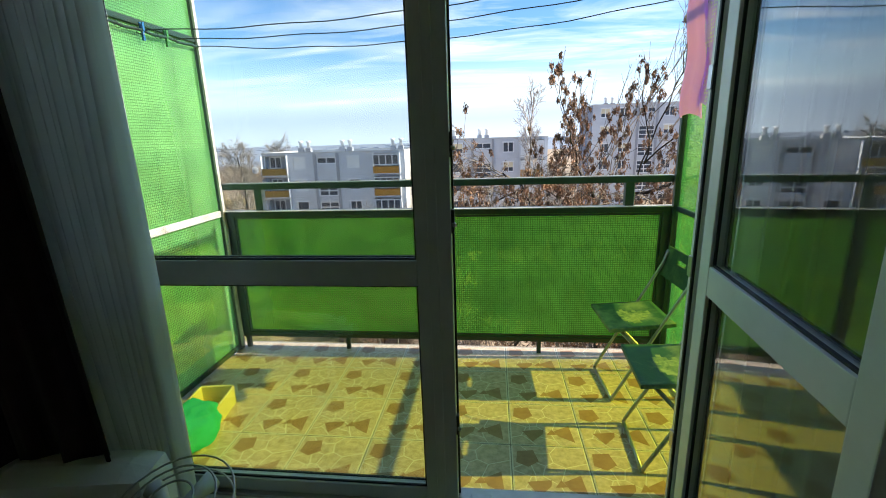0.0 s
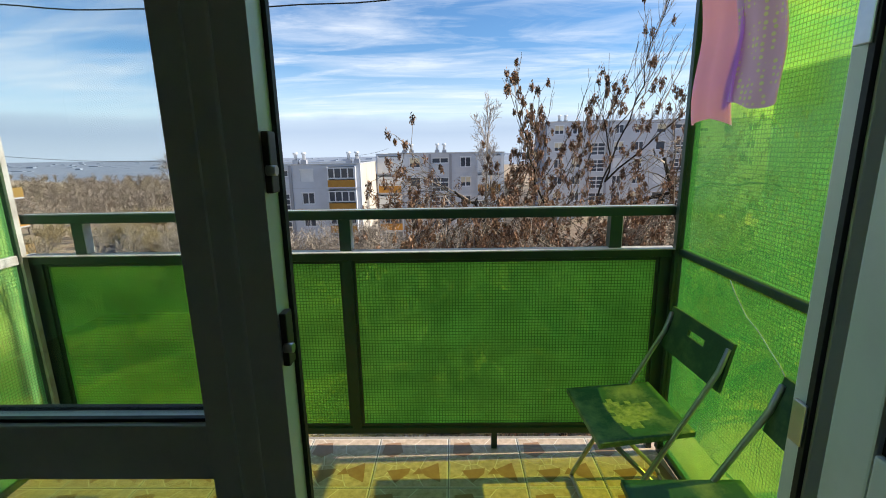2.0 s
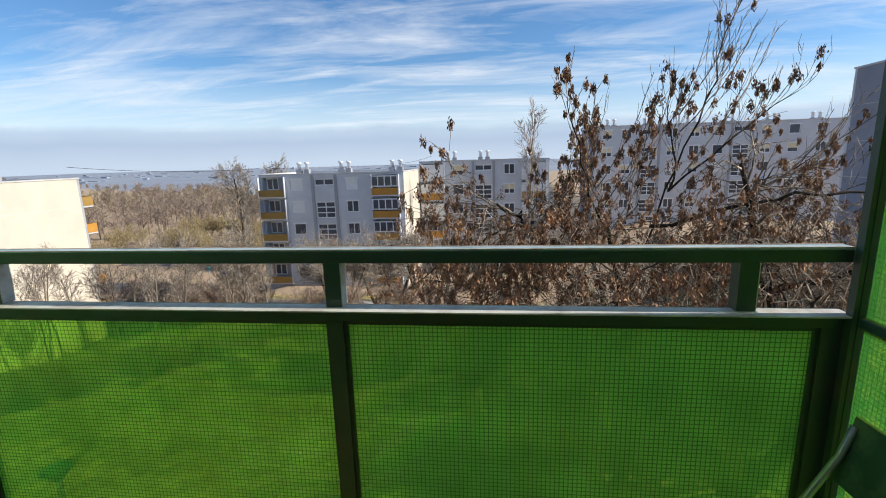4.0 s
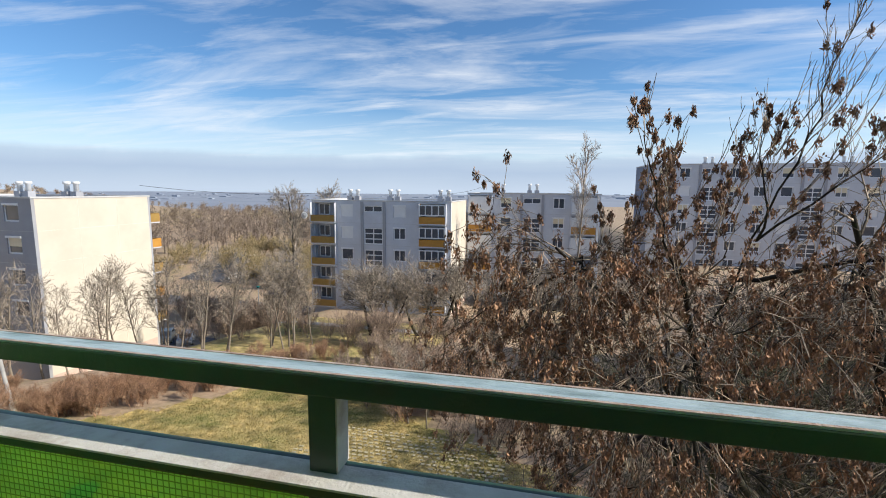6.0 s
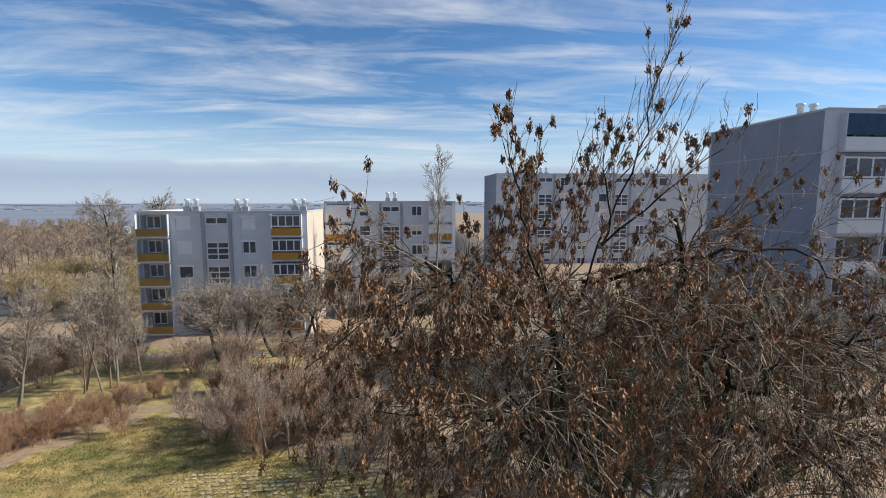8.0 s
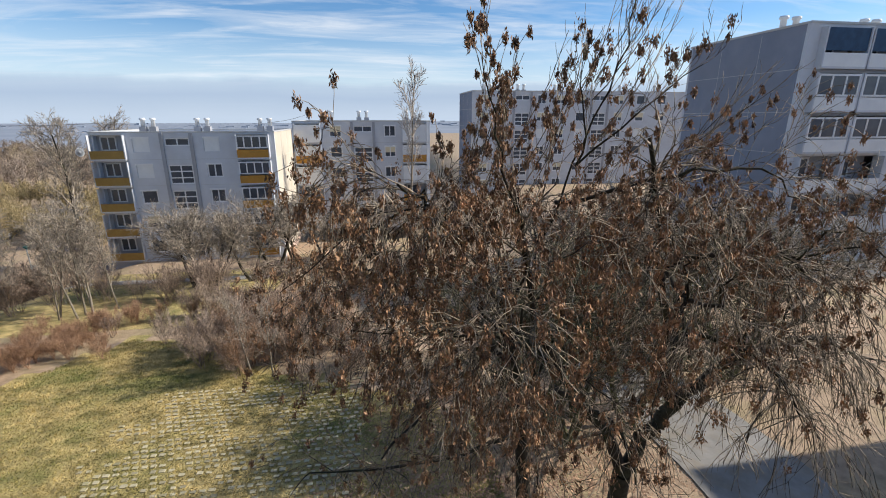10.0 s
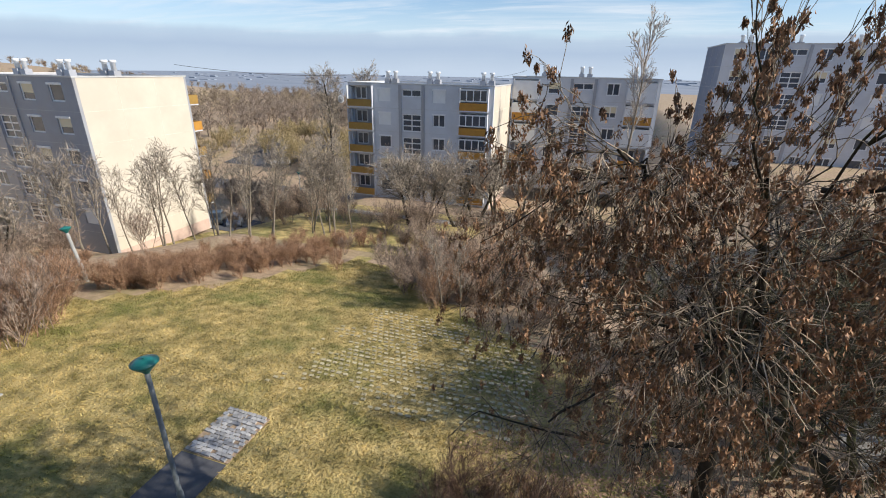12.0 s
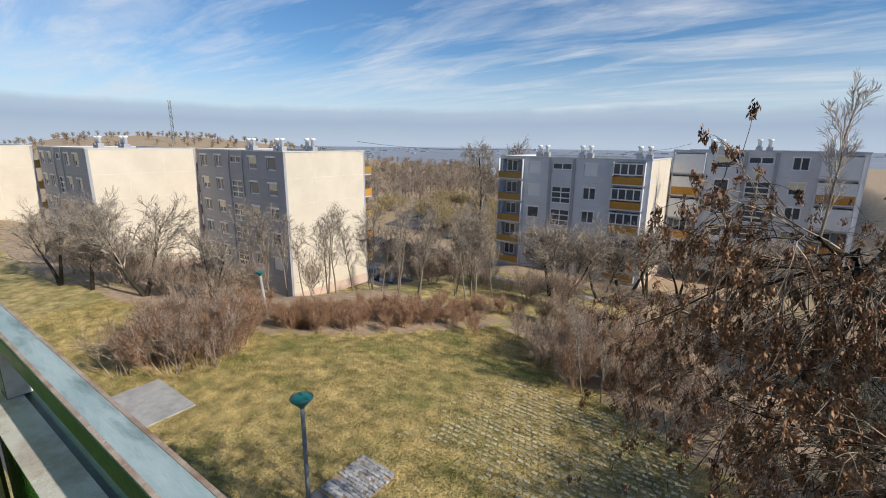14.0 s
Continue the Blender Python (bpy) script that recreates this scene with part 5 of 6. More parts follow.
leaner.matrix_basis = Matrix.Translation((-30.0, 50.0, ground_z(-30.0, 50.0))) @ pose(0, 0, 0, 0, -17, 0) @ Matrix.Scale(1.08, 4)
plant("tree", KIND["tall"][1], -31.5, 60, 80, 1.15, "tall bare tree beside the block", "tree", "tall bare trees")
plant("tree", KIND["birch"][0], 4.7, 58, 10, 1.28, "pale bare birch rising over the roof line", "tree", "tall bare trees")
thicket("yellow_scrub", "yellow", [(-92, 84), (-88, 70), (-86, 96), (-70, 95), (-58, 84), (-52, 87), (-46, 84), (-44, 92), (-56, 100), (-70, 112), (-84, 110)], 84, 2.2, (0.9, 1.4), "yellowish leafless bushes by the car park")
thicket("brown_scrub", "brown", [(-56, 58), (-48, 56), (-42, 54), (-36, 51), (-33, 46), (-38, 58), (-52, 62), (-66, 60)], 58, 2.0, (0.9, 1.4), "brownish leafless bushes below the car park")
scatter("tree", "slim", [(-27, 38.5), (-24, 38), (-21, 37)], 5, 1.5, (0.8, 1.1), "slim bare tree by the car park", "tree", "row of slim bare trees")
scatter("tree", "round", [(13, 22), (18, 26), (24, 23), (20, 16), (12, 30), (22, 34)], 7, 1.5, (0.8, 1.1), "bare grey tree by the street", "tree", "round bare trees")
scatter("shrub", "tan", [(12, 17), (9, 20), (5, 17)], 9, 1.2, (0.6, 1.0), "greyish leafless shrub under the trees", "shrub", "grey thicket")


for x, y, s in ((5.6, 12.4, 1.1), (7.3, 13.4, 1.1), (8.7, 12.3, 1.05), (6.4, 11.9, 0.85), (5.0, 13.8, 0.95), (9.6, 17.5, 1.1), (3.4, 18.2, 0.8), (14.6, 14.5, 1.2)):
    plant("tree", rnd_t.choice(KIND["dark"]), x, y, rnd_t.uniform(0, 360), s, "mossy many-stemmed bare tree beside the footpath", "tree", "dark trees by the footpath")


def build_woods():
    tw, rnd = Twigs(), random.Random(77)
    for _ in range(1500):
        x, y = rnd.uniform(-190, 10), rnd.uniform(72, 260)
        if rnd.random() < 0.35:
            x, y = rnd.uniform(-560, -150), rnd.uniform(70, 300)
        if -92 < x < -34 and y < 114:
            continue
        z, h = ground_z(x, y), rnd.uniform(6, 11)
        if x < -190:
            if rnd.random() < 0.35:
                continue
            h *= 0.5
        tw.add(Vector((x, y, z)), Vector((x, y, z + h * 0.8)), 0.16, 0.05)
        for k in range(16):
            t = rnd.uniform(0.12, 0.97)
            a, L_ = rnd.uniform(0, 6.28), h * rnd.uniform(0.18, 0.36) * (1.25 - t * 0.6)
            b = Vector((x, y, z + h * 0.8 * t))
            e = b + Vector((math.cos(a) * L_ * 0.75, math.sin(a) * L_ * 0.75, L_ * 0.7))
            tw.add(b, e, 0.06, 0.04)
            for _k in range(4):
                c = b.lerp(e, rnd.uniform(0.4, 1))
                tw.add(c, c + Vector((rnd.gauss(0, 0.9), rnd.gauss(0, 0.9), rnd.uniform(0.2, 1.5))), 0.07, 0.04)
    ob = new("woods", tw.mesh("woods", "woods", 3))
    tagged(ob, "far leafless brown woods on the slope", "woods", kind="stuff")


build_woods()


def build_city():
    rnd, vs, fs = random.Random(5), [], []
    for _ in range(420):
        a, r = radians(rnd.uniform(-50, 35)), rnd.uniform(1900, 4300)
        x, y = math.sin(a) * r, math.cos(a) * r
        w, d, h = rnd.uniform(10, 44), rnd.uniform(10, 20), rnd.choice([3, 3, 4, 5, 8]) * rnd.uniform(0.6, 1.1)
        z = ground_z(x, y) - 2
        b = len(vs)
        vs += [(x - w / 2, y - d / 2, z), (x + w / 2, y - d / 2, z), (x + w / 2, y + d / 2, z), (x - w / 2, y + d / 2, z), (x - w / 2, y - d / 2, z + h), (x + w / 2, y - d / 2, z + h), (x + w / 2, y + d / 2, z + h), (x - w / 2, y + d / 2, z + h)]
        fs += [tuple(b + i for i in q) for q in ((4, 5, 6, 7), (0, 1, 5, 4), (1, 2, 6, 5), (2, 3, 7, 6), (3, 0, 4, 7))]
    tagged(new("far_city", mesh_of("far_city", vs, fs, "city")), "pale houses of the city far below, haze put into their colour", "city", kind="stuff")


build_city()

# ---- the large tree in front of the balcony ----


def build_great_tree():
    rnd = random.Random(21)
    tree = empty("tree", "large bare tree hung with dry brown seed clusters", "tree", m=pose(0, 0, 0))
    V = Vector
    ga, gb = ground_z(2.9, 6.5), ground_z(4.4, 6.2)
    tw, ends = Twigs(), []
    stem_a = [V((2.95, 6.45, ga - 0.2)), V((2.9, 6.5, -7)), V((2.85, 6.5, -6)), V((2.78, 6.6, -4.5)), V((2.66, 6.8, -2.9)), V((2.5, 6.9, -1.9))]
    stem_b = [V((4.5, 6.15, gb - 0.2)), V((4.58, 6.22, -7)), V((4.6, 6.28, -6.1)), V((4.67, 6.3, -5.05))]
    for stem, ra, rb in ((stem_a, 0.16, 0.11), (stem_b, 0.2, 0.17)):
        one = Twigs()
        one.path(stem, ra, rb)
        shared("trunk", one.mesh("trunk", "bark", 9), tree)
    mains = [
        [stem_b[-1], V((4.2, 6.3, -4.0)), V((3.35, 6.45, -2.9)), V((2.8, 6.3, -1.8)), V((2.4, 5.8, -0.6)), V((2.0, 5.2, 0.5))],
        [V((5.5, 6.3, -3.6)), V((5.2, 6.3, -2.7)), V((5.05, 6.25, -1.9)), V((4.7, 6.0, -0.8)), V((4.2, 5.6, 0.3)), V((3.8, 5.4, 1.2))],
        [stem_b[-1], V((5.05, 6.3, -4.3)), V((5.55, 6.3, -3.56)), V((6.1, 6.3, -3.05)), V((6.7, 6.3, -2.68)), V((7.5, 6.3, -2.45)), V((8.4, 6.3, -2.5)), V((9.3, 6.2, -3.0))],
        [stem_a[-1], V((2.0, 6.6, -1.0)), V((1.4, 6.2, -0.2)), V((0.9, 5.4, 0.4)), V((0.5, 4.5, 0.8))],
        [stem_a[-1], V((2.8, 6.8, -0.9)), V((2.95, 6.4, -0.1)), V((3.1, 6.0, 0.8)), V((3.3, 5.7, 1.8)), V((3.5, 5.6, 2.6)), V((3.79, 5.6, 3.6))],
        [stem_a[-2], V((2.0, 6.9, -2.3)), V((1.0, 7.1, -1.6)), V((0.0, 7.3, -1.1)), V((-0.9, 7.4, -1.0))],
        [V((2.8, 6.55, -3.9)), V((2.2, 6.3, -3.95)), V((1.6, 6.2, -4.2)), V((0.3, 6.2, -4.2)), V((-1.0, 6.2, -4.15))],
        [V((3.0, 6.4, 0.2)), V((3.8, 5.8, 0.5)), V((4.6, 5.5, 0.8)), V((5.6, 5.5, 0.75)), V((6.5, 5.5, 0.3))],
        [V((2.8, 6.3, -1.8)), V((2.2, 5.0, -1.4)), V((1.7, 4.2, -0.9)), V((1.2, 3.8, -0.3))],
        [V((4.7, 6.0, -0.8)), V((5.6, 5.6, -0.4)), V((6.4, 5.4, -0.6)), V((7.0, 5.4, -1.2))],
        [V((4.7, 6.0, -0.8)), V((4.4, 5.0, -0.9)), V((4.2, 4.3, -0.7)), V((4.0, 3.9, -0.2))],
        [stem_a[-1], V((2.6, 7.8, -1.0)), V((2.2, 8.6, -0.4)), V((1.6, 9.2, 0.0))],
        [V((2.0, 5.2, 0.3)), V((1.7, 4.8, 0.9)), V((1.5, 4.5, 1.5)), V((1.3, 4.3, 2.0))],
        [V((3.1, 6.0, 0.8)), V((3.0, 5.6, 1.4)), V((2.8, 5.4, 2.1))],
        [V((3.1, 6.0, 0.8)), V((3.7, 5.5, 1.5)), V((4.3, 5.2, 2.1))],
        [V((2.5, 6.9, -1.9)), V((1.6, 5.8, -2.2)), V((0.8, 5.2, -2.4)), V((0.2, 4.9, -2.9))],
        [V((3.3, 6.6, -3.2)), V((3.4, 5.4, -2.8)), V((3.4, 4.6, -2.6)), V((3.3, 4.0, -2.9))],
        [V((5.1, 6.3, -2.0)), V((5.8, 5.6, -2.0)), V((6.2, 5.0, -2.3)), V((6.4, 4.6, -3.0))],
    ]
    sizes = [0.12, 0.11, 0.15, 0.06, 0.024, 0.05, 0.05, 0.035, 0.045, 0.05, 0.045, 0.045, 0.018, 0.018, 0.018, 0.05, 0.05, 0.05]
    branch_sets = []
    centre, reach = V((2.6, 6.1, -1.5)), V((4.1, 2.7, 2.55))
    hubs = [p for m_ in mains[:12] for p in m_[1:-1]]
    for k in range(16):
        a, b = rnd.uniform(0, 6.283), rnd.uniform(-0.12, 0.98)
        if math.sin(a) > 0.3 and rnd.random() < 0.6:
            a = -a
        q = math.sqrt(1 - b * b)
        tip = centre + V((reach.x * q * math.cos(a), reach.y * q * math.sin(a), reach.z * b)) * rnd.uniform(0.86, 1.0)
        hub = min(hubs, key=lambda h: (h - tip).length + rnd.uniform(0, 0.8))
        mid = hub.lerp(tip, 0.5) + V((0, 0, 0.35 * rnd.random()))
        mains.append([hub, hub.lerp(mid, 0.55), mid, tip])
    for k in range(10):
        tip = V((rnd.uniform(2.6, 7.6), rnd.uniform(4.2, 6.6), rnd.uniform(-2.4, 0.2)))
        hub = min(hubs, key=lambda h: (h - tip).length)
        mains.append([hub, hub.lerp(tip, 0.35) + V((0, 0, 0.3)), hub.lerp(tip, 0.75) + V((0, 0, 0.25)), tip])
    for k in range(6):
        tip = V((rnd.uniform(0.1, 3.0), rnd.uniform(4.3, 7.0), rnd.uniform(-4.6, -1.6)))
        hub = min(hubs, key=lambda h: (h - tip - V((0, 0, 1.2))).length)
        mains.append([hub, hub.lerp(tip, 0.4) + V((0, 0, 0.4)), hub.lerp(tip, 0.8) + V((0, 0, 0.3)), tip])
    sizes = sizes + [0.02] * 32
    for path_, r in zip(mains, sizes):
        fine_ = []
        for a, b in zip(path_, path_[1:]):
            for k in range(3):
                fine_.append(a.lerp(b, k / 3) + V((rnd.gauss(0, 0.03), rnd.gauss(0, 0.03), rnd.gauss(0, 0.03))))
        fine_.append(path_[-1])
        fine_[0] = path_[0]
        one = Twigs()
        one.path(fine_, r, r * 0.25)
        shared("limb", one.mesh("limb", "bark", 7), tree)
        branch_sets.append((fine_, r))
    for n, (pts, r) in enumerate(branch_sets):
        low = len(pts) // 3 if n < 4 else 0
        if n in (4, 12, 13, 14):
            up = []
            sprout(tw, pts[len(pts) // 2 if n == 4 else 0:], r * 0.5, rnd, (22, 5) if n == 4 else (12, 4), (0.95, 0.35), (0.3, 0.12), 0, up, (0.2, 0.6), 0.0042)
            ends.extend(e for e in up if rnd.random() < (0.85 if e.z < 2.4 else 0.2))
            continue
        sprout(tw, pts[low:], r * 0.5, rnd, (5, 3, 2) if n in (15, 16) else ((8, 5, 3) if n in (2, 6, 11, 15, 16, 17) else (11, 5, 4)) if n < 18 else (7, 4, 3), (1.35, 0.95, 0.6) if n < 18 else (1.0, 0.8, 0.5), (-0.02, -0.16, -0.2), 0, ends, (0.4, 0.95), 0.0048)
    # long thin twigs that hang from the spreading limb and from the low branch
    for k in range(290):
        limb = branch_sets[rnd.choice((2, 2, 1, 9, 17))][0] if k < 250 else branch_sets[6][0]
        foot = limb[int(rnd.uniform(0.45, 1) * (len(limb) - 1))] if k < 250 else rnd.choice(limb[3:])
        d = V((rnd.gauss(0, 0.6), rnd.gauss(-0.1, 0.5), rnd.uniform(-0.2, 0.5)))
        hang = wander(foot, d, rnd.uniform(0.9, 2.1) if k < 250 else rnd.uniform(0.5, 1.1), 7, rnd, 0.1, -0.3)
        tw.path(hang, 0.011, 0.004)
        sprout(tw, hang[1:], 0.008, rnd, (6,), (0.5,), (-0.3,), 0, ends if k >= 250 else None, (0.3, 0.7), 0.004)
    # long thin shoots standing up out of the crown
    for k in range(26):
        tx = rnd.uniform(1.0, 6.2)
        tz = 3.3 - 0.55 * abs(tx - 3.7) + rnd.uniform(-0.9, 0.1)
        foot = V((tx - 0.75 + 0.2 * (3 - tx), 5.7 + rnd.uniform(-0.8, 0.8), max(0.1, tz - rnd.uniform(1.4, 2.2))))
        tip = V((tx, 5.6 + rnd.uniform(-0.7, 0.7), tz))
        shoot = [foot.lerp(tip, i / 7) + V((0.12 * math.sin(i * 0.45), rnd.gauss(0, 0.015), rnd.gauss(0, 0.015))) for i in range(8)]
        tw.path(shoot, 0.011, 0.004)
        up = []
        sprout(tw, shoot[1:], 0.01, rnd, (9,), (0.42,), (0.16,), 0, up, (0.25, 0.6), 0.004)
        ends.extend(e for e in up if e.z < 1.9 and rnd.random() < 0.8)
        ends.extend(p for p in shoot[1:5] if rnd.random() < 0.7)
    shared("crown", tw.mesh("crown", "twig_hero", 3), tree)
    build_seeds(tree, ends, rnd)


def bunch_points(rs, size):
    """One dry hanging bunch about the origin: narrow folded winged seeds, four corners each."""
    k = rs.randint(36, 60)
    c = rs.normal(0, size, (k, 3)) * np.array([0.62, 0.62, 1.15]) + np.array([0, 0, -size * 1.2])
    d = rs.normal(0, 0.45, (k, 3)) + np.array([0, 0, -1.0])
    d /= np.linalg.norm(d, axis=1)[:, None]
    u = np.cross(d, rs.normal(0, 1, (k, 3)))
    u /= np.linalg.norm(u, axis=1)[:, None]
    ln, wd = rs.uniform(0.018, 0.034, (k, 1)), rs.uniform(0.0065, 0.0125, (k, 1))
    fold = np.cross(u, d) * wd * 0.6
    return np.stack([c - d * ln, c + u * wd + fold, c + d * ln, c - u * wd + fold], axis=1).reshape(-1, 3)


def quads_mesh(name, v, mat):
    me = mesh_of(name, [], [], mat)
    me.vertices.add(len(v))
    me.vertices.foreach_set("co", v.reshape(-1))
    me.loops.add(len(v))
    me.loops.foreach_set("vertex_index", np.arange(len(v), dtype=np.int32))
    me.polygons.add(len(v) // 4)
    me.polygons.foreach_set("loop_start", np.arange(0, len(v), 4, dtype=np.int32))
    me.update(calc_edges=True)
    return me


def build_seeds(tree, ends, rnd):
    """Dry hanging bunches at the twigs' ends: the nearest as parts of their own, the rest joined."""
    pick = [e for e in ends if rnd.random() < (0.48 if e.x < 3.2 else 0.28) * (smooth(-4.2, -0.8, e.z) + 0.7 * smooth(-0.4, 0.4, e.z)) + (0.12 if e.x < 2.4 else 0.01) and e.z > -5.4]
    pick.sort(key=lambda e: (e - Vector((0.4, 1.5, 0.5))).length)
    rs = np.random.RandomState(3)
    kinds = [quads_mesh("seed_head", bunch_points(rs, 0.022 + 0.005 * i), "seed") for i in range(6)]
    for e in pick[:300]:
        shared("seed_head", rnd.choice(kinds), tree, Matrix.Translation(e) @ pose(0, 0, 0, rnd.gauss(0, 8), rnd.gauss(0, 8), rnd.uniform(0, 360)))
    rest = [bunch_points(rs, rs.uniform(0.02, 0.048) * (0.75 if e.z > 1.2 else 1.0)) + np.array(e) for e in pick[300:]]
    ob = shared("dry_foliage", quads_mesh("dry_foliage", np.concatenate(rest), "seed"), tree)
    tagged(ob, "dry brown winged seeds in hanging bunches", kind="stuff")


build_great_tree()

# ---- street lamp ----


def build_lamp(x, y, h, label, lean=0.0, mat="pole_grey", thick=1.0):
    z = ground_z(x, y)
    l = empty("street_lamp", label, "street lamp", "street lamps", m=pose(x, y, z, 0, lean, 0))
    bm = bmesh.new()
    tube(bm, [(0, 0, -0.2), (0, 0, 1.0), (0, 0, 1.02), (0, 0, h - 0.16)], [0.075 * thick, 0.075 * thick, 0.055 * thick, 0.05 * thick], 12)
    part("pole", bm, mat, l)
    bm = bmesh.new()
    tube(bm, [(0, 0, h - 0.16), (0, 0, h - 0.12), (0, 0, h), (0, 0, h + 0.09), (0, 0, h + 0.11), (0, 0, h + 0.17), (0, 0, h + 0.19)], [0.06, 0.08, 0.19, 0.27, 0.27, 0.14, 0.02], 18)
    part("head", bm, "lamp_green", l, "teal green conical lamp head")
    bm = bmesh.new()
    tube(bm, [(0, 0, h + 0.19), (0, 0, h + 0.22)], 0.03, 8)
    part("cap", bm, "lamp_green", l)


build_lamp(-7.85, 5.4, 4.55, "grey street lamp with teal green cone head")

build_lamp(-24.5, 14.9, 2.9, "pale leaning street lamp behind the thicket", -9, "concrete", 1.5)
build_lamp(-37.0, 52.0, 6.5, "slim street lamp by the car park")


def ground_sheet(name, outline, thick, mat, label, category, step=0.6):
    """A flat surface of the given rectangle (x0, x1, y0, y1), following the ground."""
    x0, x1, y0, y1 = outline
    nx, ny = max(1, int((x1 - x0) / step)), max(1, int((y1 - y0) / step))
    vs = [(x0 + (x1 - x0) * i / nx, y0 + (y1 - y0) * j / ny) for j in range(ny + 1) for i in range(nx + 1)]
    vs = [(x, y, ground_z(x, y) + thick) for x, y in vs]
    fs = [(j * (nx + 1) + i, j * (nx + 1) + i + 1, (j + 1) * (nx + 1) + i + 1, (j + 1) * (nx + 1) + i) for j in range(ny) for i in range(nx)]
    rim = [i for i in range(nx)] + [(nx + 1) * j + nx for j in range(ny)] + [(nx + 1) * ny + i for i in range(nx, 0, -1)] + [(nx + 1) * j for j in range(ny, 0, -1)]
    b = len(vs)
    vs += [(vs[k][0], vs[k][1], vs[k][2] - thick - 0.2) for k in rim]
    for k in range(len(rim)):
        fs.append((rim[(k + 1) % len(rim)], rim[k], b + k, b + (k + 1) % len(rim)))
    return tagged(new(name, mesh_of(name, vs, fs, mat)), label, category, kind="structure")


ground_sheet("path", (-9.75, -8.2, 3.2, 7.05), 0.03, "asphalt", "short dark asphalt path across the lawn", "path")
ground_sheet("path", (-40, -9.75, 1.6, 4.3), 0.035, "asphalt", "dark asphalt path along the house", "path")
ground_sheet("path", (-20.5, -17.2, 4.6, 7.0), 0.05, "concrete", "pale concrete slab at the edge of the lawn", "path")
ground_sheet("road", (9.2, 13.0, 3.0, 24.0), 0.04, "worn_path", "pale concrete footpath beside the trees", "path")
ground_sheet("road", (9.0, 60.0, 24.0, 27.0), 0.05, "asphalt", "grey street before the tall block", "road", 1.5)
ground_sheet("road", (-84, -38, 66.0, 73.5), 0.05, "asphalt", "asphalt car park among the bushes", "road", 1.5)
ground_sheet("road", (-50.0, -39.5, 41.5, 48.5), 0.05, "asphalt", "asphalt yard beside the end wall", "road", 1.5)
ground_sheet("road", (-80, -64, 84.0, 106.0), 0.05, "asphalt", "asphalt lot between the yellowish bushes", "road", 1.5)
ground_sheet("path", (-33, -10, 41.0, 42.6), 0.05, "concrete", "pale footpath below the block", "path", 1.5)


def build_pavers():
    """Rows of concrete grass pavers sunk in the lawn."""
    rnd, vs, fs = random.Random(8), [], []
    for i in range(42):
        for j in range(26):
            x, y = -9.6 + i * 0.27 + 0.12 * (j % 2), 10.6 + j * 0.3
            if rnd.random() < 0.22 or x > -0.6 or (x < -8.5 and rnd.random() < 0.5) or noise.noise(Vector((x * 0.5, y * 0.5, 7))) > 0.28:
                continue
            z, w, d = ground_z(x, y) + rnd.uniform(0.025, 0.045), rnd.uniform(0.065, 0.095), rnd.uniform(0.045, 0.07)
            b = len(vs)
            vs += [(x - w, y - d, z - 0.1), (x + w, y - d, z - 0.1), (x + w, y + d, z - 0.1), (x - w, y + d, z - 0.1), (x - w, y - d, z), (x + w, y - d, z), (x + w, y + d, z), (x - w, y + d, z)]
            fs += [tuple(b + k for k in q) for q in ((4, 5, 6, 7), (0, 1, 5, 4), (1, 2, 6, 5), (2, 3, 7, 6), (3, 0, 4, 7))]
    tagged(new("grass_pavers", mesh_of("grass_pavers", vs, fs, "paver")), "rows of pale concrete pavers overgrown by the lawn", "paving", kind="stuff")


build_pavers()


def build_tufts():
    rs, V_ = np.random.RandomState(6), []
    n = 260000
    x, y = rs.uniform(-34, 4, n), rs.uniform(1.5, 26, n)
    edge = np.array([lawn_edge(v) for v in x])
    keep = (y < edge - 0.3) & (x < 2.5 + 0.1 * y) & ~((x > -9.75) & (x < -8.2) & (y < 8.95)) & ~((x < -9.7) & (y < 4.4)) & ~((x > -20.6) & (x < -17.1) & (y < 7.1))
    x, y = x[keep], y[keep]
    z = np.array([ground_z(a, b) for a, b in zip(x, y)])
    k = len(x)
    base = np.stack([x, y, z - 0.01], axis=1)
    h, w = rs.uniform(0.04, 0.12, (k, 1)), rs.uniform(0.008, 0.028, (k, 1))
    a = rs.uniform(0, 6.283, k)
    u = np.stack([np.cos(a), np.sin(a), np.zeros(k)], axis=1)
    lean = rs.normal(0, 0.05, (k, 3)) * np.array([1, 1, 0]) + np.array([0.05, -0.03, 0])
    v = np.stack([base - u * w, base + u * w, base + np.array([0, 0, 1]) * h + lean], axis=1).reshape(-1, 3)
    me = mesh_of("grass_tufts", [], [], "grass_blade")
    me.vertices.add(len(v))
    me.vertices.foreach_set("co", v.reshape(-1))
    me.loops.add(len(v))
    me.loops.foreach_set("vertex_index", np.arange(len(v), dtype=np.int32))
    me.polygons.add(k)
    me.polygons.foreach_set("loop_start", np.arange(0, len(v), 3, dtype=np.int32))
    me.update(calc_edges=True)
    tagged(new("grass_tufts", me), "short dry winter grass", "grass", kind="stuff")


build_tufts()


